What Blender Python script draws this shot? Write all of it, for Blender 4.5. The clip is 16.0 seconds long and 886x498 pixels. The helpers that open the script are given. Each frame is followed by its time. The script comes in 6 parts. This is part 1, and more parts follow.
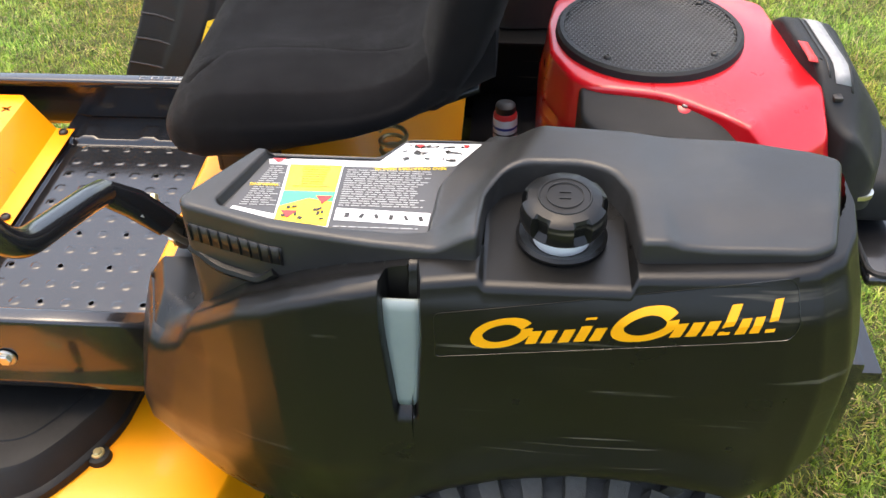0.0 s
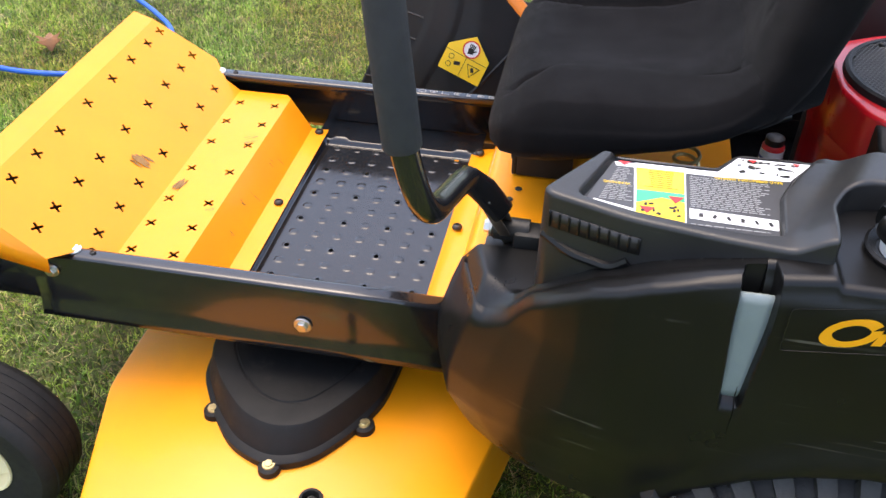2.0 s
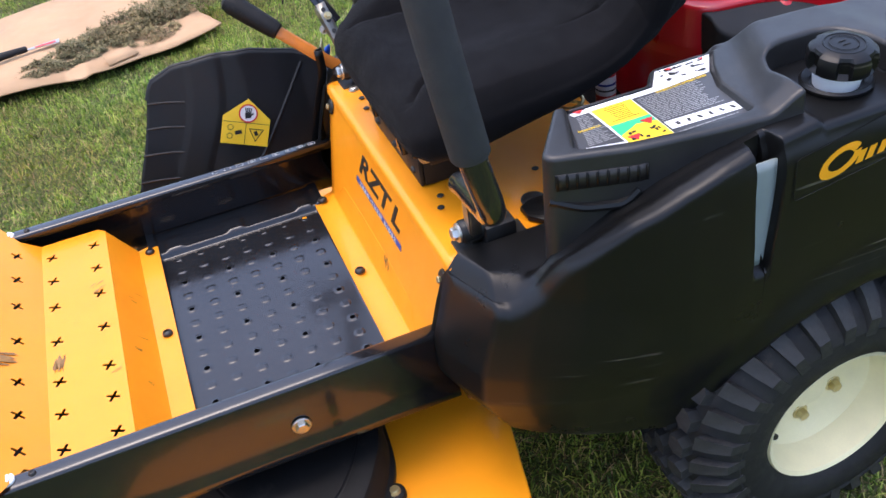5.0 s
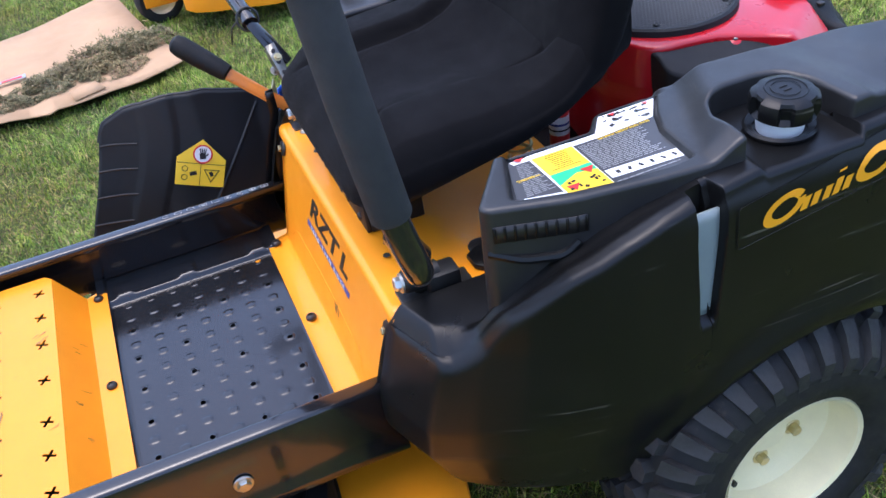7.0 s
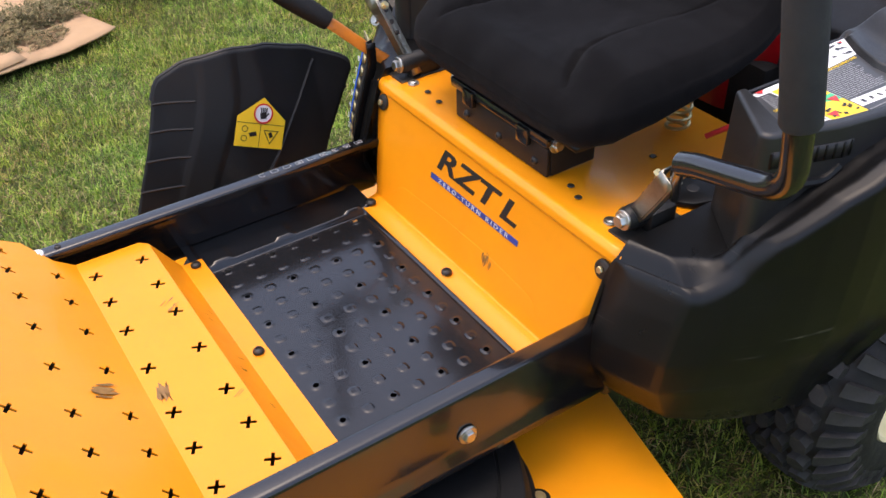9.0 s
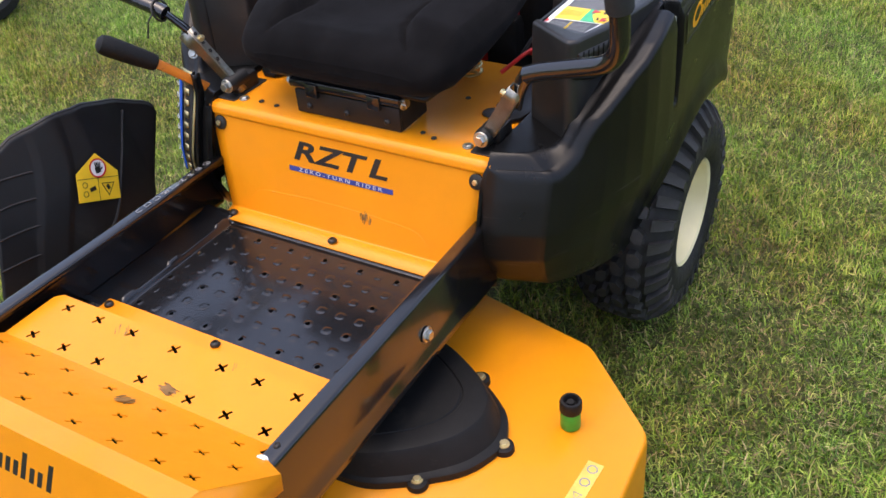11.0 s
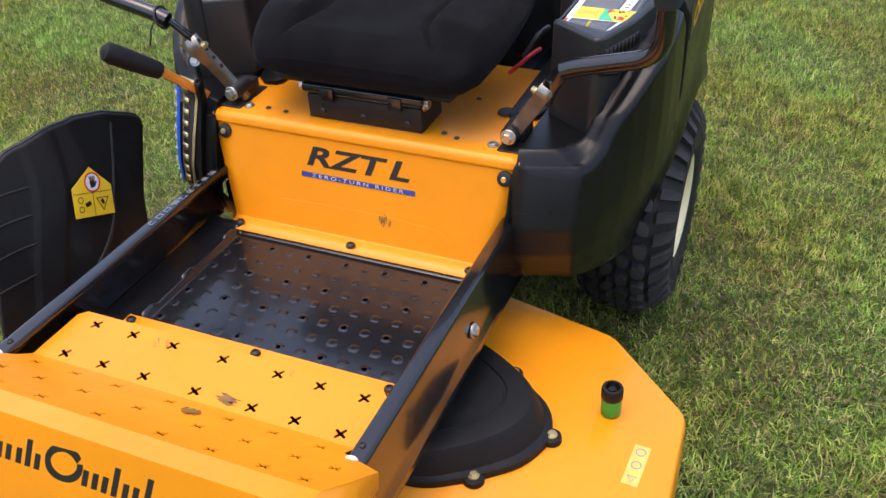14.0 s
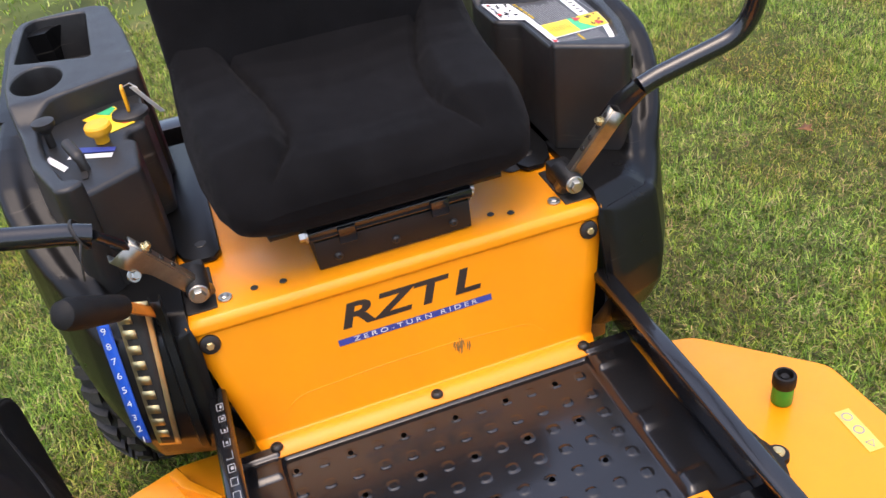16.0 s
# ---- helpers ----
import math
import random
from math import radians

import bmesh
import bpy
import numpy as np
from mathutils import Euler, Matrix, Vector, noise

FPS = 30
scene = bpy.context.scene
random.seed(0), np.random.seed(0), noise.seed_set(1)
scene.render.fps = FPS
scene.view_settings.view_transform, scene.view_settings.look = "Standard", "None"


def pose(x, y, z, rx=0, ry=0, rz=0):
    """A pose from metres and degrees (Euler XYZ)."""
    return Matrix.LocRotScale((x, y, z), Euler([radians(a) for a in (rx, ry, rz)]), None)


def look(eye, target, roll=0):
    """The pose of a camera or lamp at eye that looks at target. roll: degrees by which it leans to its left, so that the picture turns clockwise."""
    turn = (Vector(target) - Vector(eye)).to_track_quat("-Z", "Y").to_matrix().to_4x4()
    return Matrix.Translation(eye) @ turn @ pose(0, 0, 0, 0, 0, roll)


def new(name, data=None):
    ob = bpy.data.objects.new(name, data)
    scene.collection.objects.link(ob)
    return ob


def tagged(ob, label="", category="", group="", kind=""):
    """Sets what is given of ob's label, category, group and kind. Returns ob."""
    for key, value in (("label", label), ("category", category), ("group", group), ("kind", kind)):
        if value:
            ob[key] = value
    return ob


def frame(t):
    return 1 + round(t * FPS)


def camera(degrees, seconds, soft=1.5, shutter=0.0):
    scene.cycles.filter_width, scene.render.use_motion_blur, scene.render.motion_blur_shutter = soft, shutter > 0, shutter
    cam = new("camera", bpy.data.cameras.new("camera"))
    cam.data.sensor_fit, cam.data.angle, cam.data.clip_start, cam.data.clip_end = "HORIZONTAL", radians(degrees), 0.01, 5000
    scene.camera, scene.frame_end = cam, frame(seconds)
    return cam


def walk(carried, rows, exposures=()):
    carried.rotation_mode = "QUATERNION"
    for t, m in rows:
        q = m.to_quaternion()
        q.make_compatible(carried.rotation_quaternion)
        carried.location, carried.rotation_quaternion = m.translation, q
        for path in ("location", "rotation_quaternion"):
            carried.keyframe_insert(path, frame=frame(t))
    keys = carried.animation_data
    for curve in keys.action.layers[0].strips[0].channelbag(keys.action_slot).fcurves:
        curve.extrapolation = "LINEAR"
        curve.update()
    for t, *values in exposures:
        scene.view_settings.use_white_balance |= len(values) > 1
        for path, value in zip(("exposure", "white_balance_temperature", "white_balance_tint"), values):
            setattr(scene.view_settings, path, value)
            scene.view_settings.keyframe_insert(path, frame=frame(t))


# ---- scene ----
cam = camera(52.3, 16.0)
EXPOSURES = [(0, 0.64, 7700, 10), (1.0, 0.77, 7150, 16), (1.5, 0.52, 7200, 16), (2.0, 0.32, 7050, 13), (2.5, -0.1, 7150, 9), (3.0, -0.49, 7500, 9), (3.5, -0.43, 7500, 9), (4.0, 0.04, 6250, 16), (6.5, 0.02, 6250, 16), (7.0, 0.02, 5700, 16), (7.5, 0.02, 5400, 16), (8.0, -0.03, 5350, 16), (8.5, -0.03, 5800, 16), (9.0, -0.16, 7050, 16), (11.5, -0.26, 6800, 16), (14.0, -0.26, 6700, 16), (15.0, -0.31, 6800, 16), (16.0, -0.08, 7050, 16)]
PATH = [
    (0, (0.431, -1.076, 1.323), (0.288, 0.407, -0.011), -1.7),
    (0.5, (0.411, -1.117, 1.327), (0.265, 0.391, 0.021), -1.0),
    (1, (0.332, -1.139, 1.336), (0.126, 0.409, 0.086), 0.3),
    (1.5, (0.23, -1.197, 1.346), (-0.043, 0.36, 0.12), 0.7),
    (2, (0.152, -1.226, 1.346), (-0.148, 0.298, 0.087), 0.2),
    (2.5, (-0.005, -1.134, 1.325), (-0.348, 0.33, 0.007), -2.5),
    (3, (-0.127, -1.103, 1.322), (-0.301, 0.388, -0.001), -7.5),
    (3.5, (-0.237, -1.165, 1.321), (0.126, 0.367, 0.088), -6.8),
    (4, (-0.354, -1.242, 1.336), (0.223, 0.227, 0.108), -6.4),
    (4.2, (-0.336, -1.234, 1.334), (0.208, 0.254, 0.114), -7.6),
    (6.3, (-0.209, -1.158, 1.316), (0.152, 0.39, 0.102), -8.0),
    (6.5, (-0.216, -1.162, 1.32), (0.183, 0.386, 0.118), -7.9),
    (7, (-0.181, -1.171, 1.328), (0.293, 0.37, 0.144), -9.2),
    (7.5, (-0.21, -1.165, 1.31), (0.325, 0.351, 0.121), -7.1),
    (8, (-0.347, -1.154, 1.337), (0.33, 0.32, 0.168), -3.0),
    (8.5, (-0.518, -1.11, 1.335), (0.209, 0.331, 0.155), 0.8),
    (9, (-0.671, -0.942, 1.294), (0.184, 0.394, 0.076), -1.7),
    (9.2, (-0.708, -0.882, 1.262), (0.26, 0.394, 0.064), -4.0),
    (11.3, (-1.159, -0.923, 1.347), (0.234, -0.069, 0.194), -4.1),
    (11.5, (-1.171, -0.92, 1.35), (0.236, -0.072, 0.208), -3.7),
    (12, (-1.196, -0.928, 1.363), (0.229, -0.061, 0.259), -3.9),
    (12.5, (-1.208, -0.944, 1.355), (0.23, -0.092, 0.257), -4.8),
    (13, (-1.196, -0.94, 1.363), (0.271, -0.124, 0.276), -4.0),
    (13.5, (-1.248, -0.889, 1.359), (0.229, -0.103, 0.263), -4.0),
    (14, (-1.252, -0.72, 1.333), (0.245, -0.051, 0.187), -2.7),
    (14.5, (-1.198, -0.392, 1.31), (0.367, 0.031, 0.139), -2.9),
    (15, (-1.194, -0.137, 1.326), (0.453, -0.087, 0.193), -0.6),
    (15.5, (-1.207, 0.081, 1.388), (0.419, -0.22, 0.263), -2.0),
    (16, (-0.995, 0.199, 1.324), (0.581, -0.208, 0.162), -8.0),
]
walk(cam, [(t, look(eye, target, roll)) for t, eye, target, roll in PATH], EXPOSURES)

# ---- light ----
world = bpy.data.worlds.new("sky")
scene.world = world
world.use_nodes = True
wn = world.node_tree.nodes
sky = wn.new("ShaderNodeTexSky")
sky.sky_type, sky.sun_disc = "NISHITA", False
sky.sun_elevation, sky.sun_rotation = radians(78), radians(306)
sky.air_density, sky.dust_density = 1.0, 3.2
wn["Background"].inputs["Strength"].default_value = 0.48
world.node_tree.links.new(sky.outputs["Color"], wn["Background"].inputs["Color"])
sun = new("sun", bpy.data.lights.new("sun", "SUN"))
sun.data.energy, sun.data.angle, sun.data.color = 0.55, radians(45), (1.0, 0.94, 0.82)
sun.matrix_world = look((-0.7, 0.5, 4.2), (0, 0, 0))


# ---- materials ----
def material(name, base, rough=0.5, metal=0.0, coat=0.0, vary=0.25, scale=6.0, fine=220.0, bump=0.0, bumpscale=400.0, spec=0.5, wear=None, wearscale=9.0, wearedge=(0.62, 0.72), hue=None, scratch=None):
    """A procedural surface: base colour with stains at one scale and grain at another, relief and patches of wear."""
    m = bpy.data.materials.new(name)
    m.use_nodes = True
    n, l = m.node_tree.nodes, m.node_tree.links
    b = n["Principled BSDF"]
    tc = n.new("ShaderNodeTexCoord")

    def tex(s, detail=4.0, r=0.6):
        t = n.new("ShaderNodeTexNoise")
        t.inputs["Scale"].default_value, t.inputs["Detail"].default_value, t.inputs["Roughness"].default_value = s, detail, r
        l.new(tc.outputs["Object"], t.inputs["Vector"])
        return t

    def mix(f, a, c, kind="MIX"):
        x = n.new("ShaderNodeMix")
        x.data_type, x.blend_type = "RGBA", kind
        for sock, v in ((x.inputs[0], f), (x.inputs[6], a), (x.inputs[7], c)):
            if isinstance(v, (int, float)):
                sock.default_value = v
            elif isinstance(v, tuple):
                sock.default_value = (*v[:3], 1)
            else:
                l.new(v, sock)
        return x.outputs[2]

    def ramp(src, lo, hi):
        r = n.new("ShaderNodeMapRange")
        r.inputs[1].default_value, r.inputs[2].default_value = lo, hi
        l.new(src, r.inputs[0])
        return r.outputs[0]

    big, small = tex(scale), tex(fine, 3.0)
    dark = tuple(c * (1 - vary) for c in base)
    light = tuple(min(1.0, c * (1 + vary * 0.7)) for c in base)
    col = mix(ramp(big.outputs["Fac"], 0.3, 0.7), dark, hue or light)
    col = mix(ramp(small.outputs["Fac"], 0.35, 0.65), mix(0.25, col, dark), col)
    rr = n.new("ShaderNodeMapRange")
    rr.inputs[1].default_value, rr.inputs[2].default_value = 0.25, 0.75
    rr.inputs[3].default_value, rr.inputs[4].default_value = max(0.02, rough * 0.82), min(1.0, rough * 1.2)
    l.new(tex(scale * 3.1, 5.0).outputs["Fac"], rr.inputs[0])
    l.new(rr.outputs[0], b.inputs["Roughness"])
    if wear:
        w = tex(wearscale, 8.0, 0.72)
        col = mix(ramp(w.outputs["Fac"], *wearedge), col, wear)
    if scratch:
        # thin scrapes, drawn out along one direction and broken up by a second noise
        mp = n.new("ShaderNodeMapping")
        mp.inputs["Rotation"].default_value, mp.inputs["Scale"].default_value = (0.2, 0.35, 0.1), (5.0, 5.0, 150.0)
        l.new(tc.outputs["Object"], mp.inputs["Vector"])
        sc_t = n.new("ShaderNodeTexNoise")
        sc_t.inputs["Scale"].default_value, sc_t.inputs["Detail"].default_value = 1.0, 2.0
        l.new(mp.outputs[0], sc_t.inputs["Vector"])
        both = n.new("ShaderNodeMath")
        both.operation = "MULTIPLY"
        l.new(ramp(sc_t.outputs["Fac"], 0.66, 0.74), both.inputs[0])
        l.new(ramp(tex(7.0, 4.0).outputs["Fac"], 0.48, 0.60), both.inputs[1])
        col = mix(both.outputs[0], col, scratch)
    l.new(col, b.inputs["Base Color"])
    b.inputs["Metallic"].default_value = metal
    b.inputs["Coat Weight"].default_value, b.inputs["Coat Roughness"].default_value = coat, 0.08
    b.inputs["Specular IOR Level"].default_value = spec
    if bump:
        bp = n.new("ShaderNodeBump")
        bp.inputs["Strength"].default_value, bp.inputs["Distance"].default_value = bump, 0.002
        l.new(tex(bumpscale, 3.0).outputs["Fac"], bp.inputs["Height"])
        l.new(bp.outputs["Normal"], b.inputs["Normal"])
    return m


YELLOW = material("yellow_paint", (0.88, 0.306, 0.006), 0.40, coat=0.16, spec=0.40, vary=0.08, scale=5, fine=600, bump=0.05, bumpscale=900, wear=(0.5, 0.22, 0.02), wearscale=7, wearedge=(0.66, 0.9))
GLOSS = material("gloss_black_paint", (0.010, 0.010, 0.011), 0.22, coat=0.5, vary=0.3, scale=8, fine=500, bump=0.06, bumpscale=160, wear=(0.035, 0.032, 0.028), wearscale=14, wearedge=(0.6, 0.85))
PANPAINT = material("pan_black_paint", (0.010, 0.0105, 0.012), 0.19, coat=0.3, vary=0.3, scale=8, fine=500, bump=0.03, bumpscale=160, wear=(0.032, 0.031, 0.030), wearscale=16, wearedge=(0.64, 0.85))
PLASTIC = material("black_plastic", (0.0060, 0.0060, 0.0060), 0.31, vary=0.3, scale=4, fine=700, bump=0.10, bumpscale=1300, spec=0.30, wear=(0.013, 0.012, 0.0105), wearscale=5, wearedge=(0.56, 0.80), scratch=(0.075, 0.068, 0.055))
# Sky brightness of the tops put into a lighter copy of PLASTIC, with wear.
LID = material("skylit_worn_black_plastic", (0.019, 0.0188, 0.0185), 0.38, vary=0.4, scale=7, fine=600, bump=0.14, bumpscale=1200, spec=0.5, wear=(0.036, 0.034, 0.030), wearscale=9, wearedge=(0.52, 0.80), scratch=(0.09, 0.085, 0.07))
GUARD = material("guard_plastic", (0.10, 0.10, 0.10), 0.45, vary=0.25, scale=12, fine=500, spec=0.4)
MATTE = material("matte_black_plastic", (0.0065, 0.0065, 0.0065), 0.58, vary=0.35, scale=9, fine=400, bump=0.3, bumpscale=700, spec=0.28, wear=(0.035, 0.031, 0.024), wearscale=22, wearedge=(0.6, 0.8))
FABRIC = material("seat_fabric", (0.0056, 0.0053, 0.0058), 0.85, vary=0.3, scale=7, fine=900, bump=0.55, bumpscale=1500, spec=0.09, wear=(0.022, 0.021, 0.020), wearscale=60, wearedge=(0.72, 0.8))
FOAM = material("foam_grip", (0.030, 0.030, 0.031), 0.85, vary=0.25, scale=12, fine=900, bump=0.5, bumpscale=1100)
RUBBER = material("tyre_rubber", (0.016, 0.0155, 0.015), 0.66, spec=0.35, vary=0.4, scale=14, fine=500, bump=0.35, bumpscale=500, wear=(0.065, 0.048, 0.032), wearscale=26, wearedge=(0.6, 0.78))
# Dusty lugs, painted paler than RUBBER so the grooves between look shaded.
LUG = material("lit_dusty_tread_rubber", (0.030, 0.029, 0.028), 0.62, vary=0.4, scale=30, fine=500, bump=0.3, bumpscale=500, spec=0.4, wear=(0.075, 0.062, 0.045), wearscale=40, wearedge=(0.58, 0.76))
CREAM = material("cream_paint", (0.84, 0.74, 0.44), 0.35, coat=0.2, vary=0.1, scale=10, fine=400, wear=(0.36, 0.28, 0.16), wearscale=16, wearedge=(0.66, 0.82))
RED = material("red_paint", (0.52, 0.006, 0.013), 0.30, coat=0.4, vary=0.14, scale=6, fine=900, bump=0.03, bumpscale=900)
ENGBLACK = material("engine_black", (0.016, 0.0165, 0.017), 0.55, vary=0.3, scale=9, fine=600, bump=0.25, bumpscale=900, spec=0.25)
STEEL = material("zinc_steel", (0.56, 0.54, 0.48), 0.32, metal=1.0, vary=0.25, scale=30, fine=600, wear=(0.22, 0.17, 0.10), wearscale=40, wearedge=(0.62, 0.8))
BRASSY = material("yellow_zinc", (0.62, 0.52, 0.27), 0.36, metal=0.9, vary=0.25, scale=18, fine=500, wear=(0.3, 0.24, 0.12), wearscale=30, wearedge=(0.6, 0.8))
LINKSTEEL = material("dull_zinc", (0.34, 0.32, 0.27), 0.38, metal=1.0, vary=0.3, scale=25, fine=500, wear=(0.12, 0.09, 0.05), wearscale=30, wearedge=(0.6, 0.8))
WHITE = material("white_plastic", (0.78, 0.79, 0.77), 0.4, vary=0.06, scale=12)
FUEL = material("translucent_tank", (0.23, 0.28, 0.28), 0.35, vary=0.12, scale=8)
STRIPEBLUE = material("faded_blue_print", (0.030, 0.050, 0.26), 0.45, vary=0.2, scale=30)
BLUE = material("blue_vinyl", (0.012, 0.10, 0.55), 0.4, vary=0.1, scale=12)
LABELWHITE = material("label_white", (0.80, 0.80, 0.78), 0.38, vary=0.06, scale=14, fine=500)
LABELGREY = material("label_charcoal", (0.055, 0.055, 0.056), 0.36, vary=0.12, scale=14)
LABELTEXT = material("label_print", (0.36, 0.36, 0.35), 0.4, vary=0.1)
LABELYELLOW = material("label_yellow", (0.92, 0.60, 0.03), 0.36, vary=0.08, scale=16)
PALEYELLOW = material("faded_yellow_vinyl", (0.78, 0.56, 0.12), 0.45, vary=0.2, scale=40)
LABELGREEN = material("label_green", (0.04, 0.48, 0.20), 0.36, vary=0.1, scale=16)
LABELRED = material("label_red", (0.62, 0.03, 0.03), 0.36, vary=0.1, scale=16)
PRINT = material("black_print", (0.018, 0.016, 0.014), 0.45, vary=0.3, scale=20)
ORANGE = material("logo_orange", (0.90, 0.38, 0.01), 0.4, vary=0.06, scale=16)
ORANGESTEEL = material("orange_lever_paint", (0.66, 0.20, 0.02), 0.4, coat=0.2, vary=0.2, scale=16, wear=(0.2, 0.08, 0.02), wearscale=24, wearedge=(0.55, 0.75))
GREENPLASTIC = material("green_plastic", (0.02, 0.33, 0.035), 0.45, vary=0.15, scale=40)
KNOB = material("knob_orange", (0.86, 0.40, 0.015), 0.45, vary=0.08, scale=30)
CARD = material("cardboard", (0.46, 0.29, 0.155), 0.85, vary=0.12, scale=5, fine=180, bump=0.2, bumpscale=260, wear=(0.33, 0.22, 0.13), wearscale=6, wearedge=(0.6, 0.75))
HOSE = material("blue_hose", (0.008, 0.10, 0.50), 0.4, vary=0.2, scale=20)
DRYLEAF = material("dry_leaf", (0.22, 0.09, 0.03), 0.7, vary=0.4, scale=40)
TAG = material("paper_tag", (0.62, 0.62, 0.60), 0.6, vary=0.15, scale=60)
SCUFF = material("scuff_mark", (0.30, 0.155, 0.040), 0.55, vary=0.4, scale=60)

FABRIC.node_tree.nodes["Principled BSDF"].inputs["Sheen Weight"].default_value = 0.035
FABRIC.node_tree.nodes["Principled BSDF"].inputs["Sheen Roughness"].default_value = 0.35


def by_island(name, stops, rough, sheen=0.0, translucent=0.0):
    """Colour picked for each loose piece of a mesh from a row of colours."""
    m = bpy.data.materials.new(name)
    m.use_nodes = True
    n, l = m.node_tree.nodes, m.node_tree.links
    b = n["Principled BSDF"]
    g, r = n.new("ShaderNodeNewGeometry"), n.new("ShaderNodeValToRGB")
    e = r.color_ramp.elements
    while len(e) < len(stops):
        e.new(0.5)
    for k, (at, c) in enumerate(stops):
        e[k].position, e[k].color = at, (*c, 1)
    l.new(g.outputs["Random Per Island"], r.inputs[0])
    tc, t = n.new("ShaderNodeTexCoord"), n.new("ShaderNodeTexNoise")
    t.inputs["Scale"].default_value, t.inputs["Detail"].default_value = 1.7, 5.0
    l.new(tc.outputs["Object"], t.inputs["Vector"])
    mp = n.new("ShaderNodeMapRange")
    mp.inputs[1].default_value, mp.inputs[2].default_value = 0.38, 0.66
    l.new(t.outputs["Fac"], mp.inputs[0])
    x = n.new("ShaderNodeMix")
    x.data_type = "RGBA"
    x.blend_type = "MULTIPLY"
    l.new(mp.outputs[0], x.inputs[0])
    l.new(r.outputs[0], x.inputs[6])
    x.inputs[7].default_value = (1.10, 0.80, 0.62, 1)
    t2, m2 = n.new("ShaderNodeTexNoise"), n.new("ShaderNodeMapRange")
    t2.inputs["Scale"].default_value, t2.inputs["Detail"].default_value = 16.0, 3.0
    l.new(tc.outputs["Object"], t2.inputs["Vector"])
    for k, v in ((1, 0.34), (2, 0.66), (3, 0.62), (4, 1.22)):
        m2.inputs[k].default_value = v
    l.new(t2.outputs["Fac"], m2.inputs[0])
    y = n.new("ShaderNodeMix")
    y.data_type, y.blend_type = "RGBA", "MULTIPLY"
    y.inputs[0].default_value = 1.0
    l.new(x.outputs[2], y.inputs[6])
    l.new(m2.outputs[0], y.inputs[7])
    x = y
    l.new(x.outputs[2], b.inputs["Base Color"])
    b.inputs["Roughness"].default_value = rough
    b.inputs["Specular IOR Level"].default_value = 0.3
    if translucent:
        tr, ms, out = n.new("ShaderNodeBsdfTranslucent"), n.new("ShaderNodeMixShader"), n["Material Output"]
        l.new(x.outputs[2], tr.inputs["Color"])
        ms.inputs[0].default_value = translucent
        l.new(b.outputs[0], ms.inputs[1])
        l.new(tr.outputs[0], ms.inputs[2])
        l.new(ms.outputs[0], out.inputs["Surface"])
    return m


CHUTE = material("chute_plastic", (0.008, 0.008, 0.008), 0.5, vary=0.3, scale=6, fine=500, bump=0.15, bumpscale=900, spec=0.4, wear=(0.025, 0.022, 0.018), wearscale=12, wearedge=(0.62, 0.85))
STRIPGREY = material("worn_grey_print", (0.30, 0.30, 0.30), 0.5, vary=0.3, scale=60)
HEDGE = material("unseen_trees", (0.035, 0.055, 0.018), 0.9, vary=0.6, scale=0.8, fine=6, spec=0.1)
GRASS = by_island("grass_blades", [(0.0, (0.052, 0.132, 0.022)), (0.25, (0.165, 0.33, 0.044)), (0.60, (0.315, 0.51, 0.072)), (0.84, (0.52, 0.65, 0.145)), (0.93, (0.55, 0.52, 0.22)), (1.0, (0.62, 0.51, 0.29))], 0.42, translucent=0.28)
# Dead thatch in darkened colours that paint the shade between blades.
THATCH = by_island("shaded_thatch", [(0.0, (0.040, 0.042, 0.016)), (0.4, (0.080, 0.095, 0.028)), (0.7, (0.13, 0.16, 0.042)), (0.9, (0.20, 0.165, 0.075)), (1.0, (0.38, 0.30, 0.16))], 0.8)
CLIPPINGS = by_island("dried_clippings", [(0.0, (0.08, 0.085, 0.038)), (0.4, (0.16, 0.16, 0.075)), (0.75, (0.25, 0.235, 0.12)), (1.0, (0.34, 0.30, 0.18))], 0.8)


def soil():
    m = material("lawn_soil", (0.070, 0.088, 0.023), 0.9, vary=0.5, scale=2.2, fine=90, bump=0.8, bumpscale=70, spec=0.2, wear=(0.17, 0.14, 0.06), wearscale=3.5, wearedge=(0.54, 0.72), hue=(0.11, 0.15, 0.032))
    return m


SOIL = soil()


# ---- mesh helpers ----
def part(name, bm, mat, parent, label="", sharp=38, thick=0.0):
    """Links a bmesh as one mesh object under a thing or a part."""
    me = bpy.data.meshes.new(name)
    bmesh.ops.recalc_face_normals(bm, faces=bm.faces)
    bm.to_mesh(me)
    bm.free()
    me.materials.append(mat)
    me.polygons.foreach_set("use_smooth", [sharp > 0] * len(me.polygons))
    if sharp:
        me.set_sharp_from_angle(angle=radians(sharp))
    ob = new(name, me)
    if parent and parent.parent and parent.parent.parent:
        parent = parent.parent
    if parent:
        ob.parent = parent
    if label:
        ob["label"] = label
    if thick:
        mod = ob.modifiers.new("thickness", "SOLIDIFY")
        mod.thickness, mod.offset = thick, -1.0
    return ob


def thing(name, label, category, group=""):
    return tagged(new(name), label, category, group)


def assembly(name, parent, label=""):
    """An Empty for a part that is made of pieces of its own."""
    ob = tagged(new(name), label)
    ob.parent = parent
    return ob


def merge(*bms):
    out = bmesh.new()
    for b in bms:
        me = bpy.data.meshes.new("tmp")
        b.to_mesh(me)
        b.free()
        out.from_mesh(me)
        bpy.data.meshes.remove(me)
    return out


def moved(bm, m):
    bmesh.ops.transform(bm, matrix=m, verts=bm.verts)
    return bm


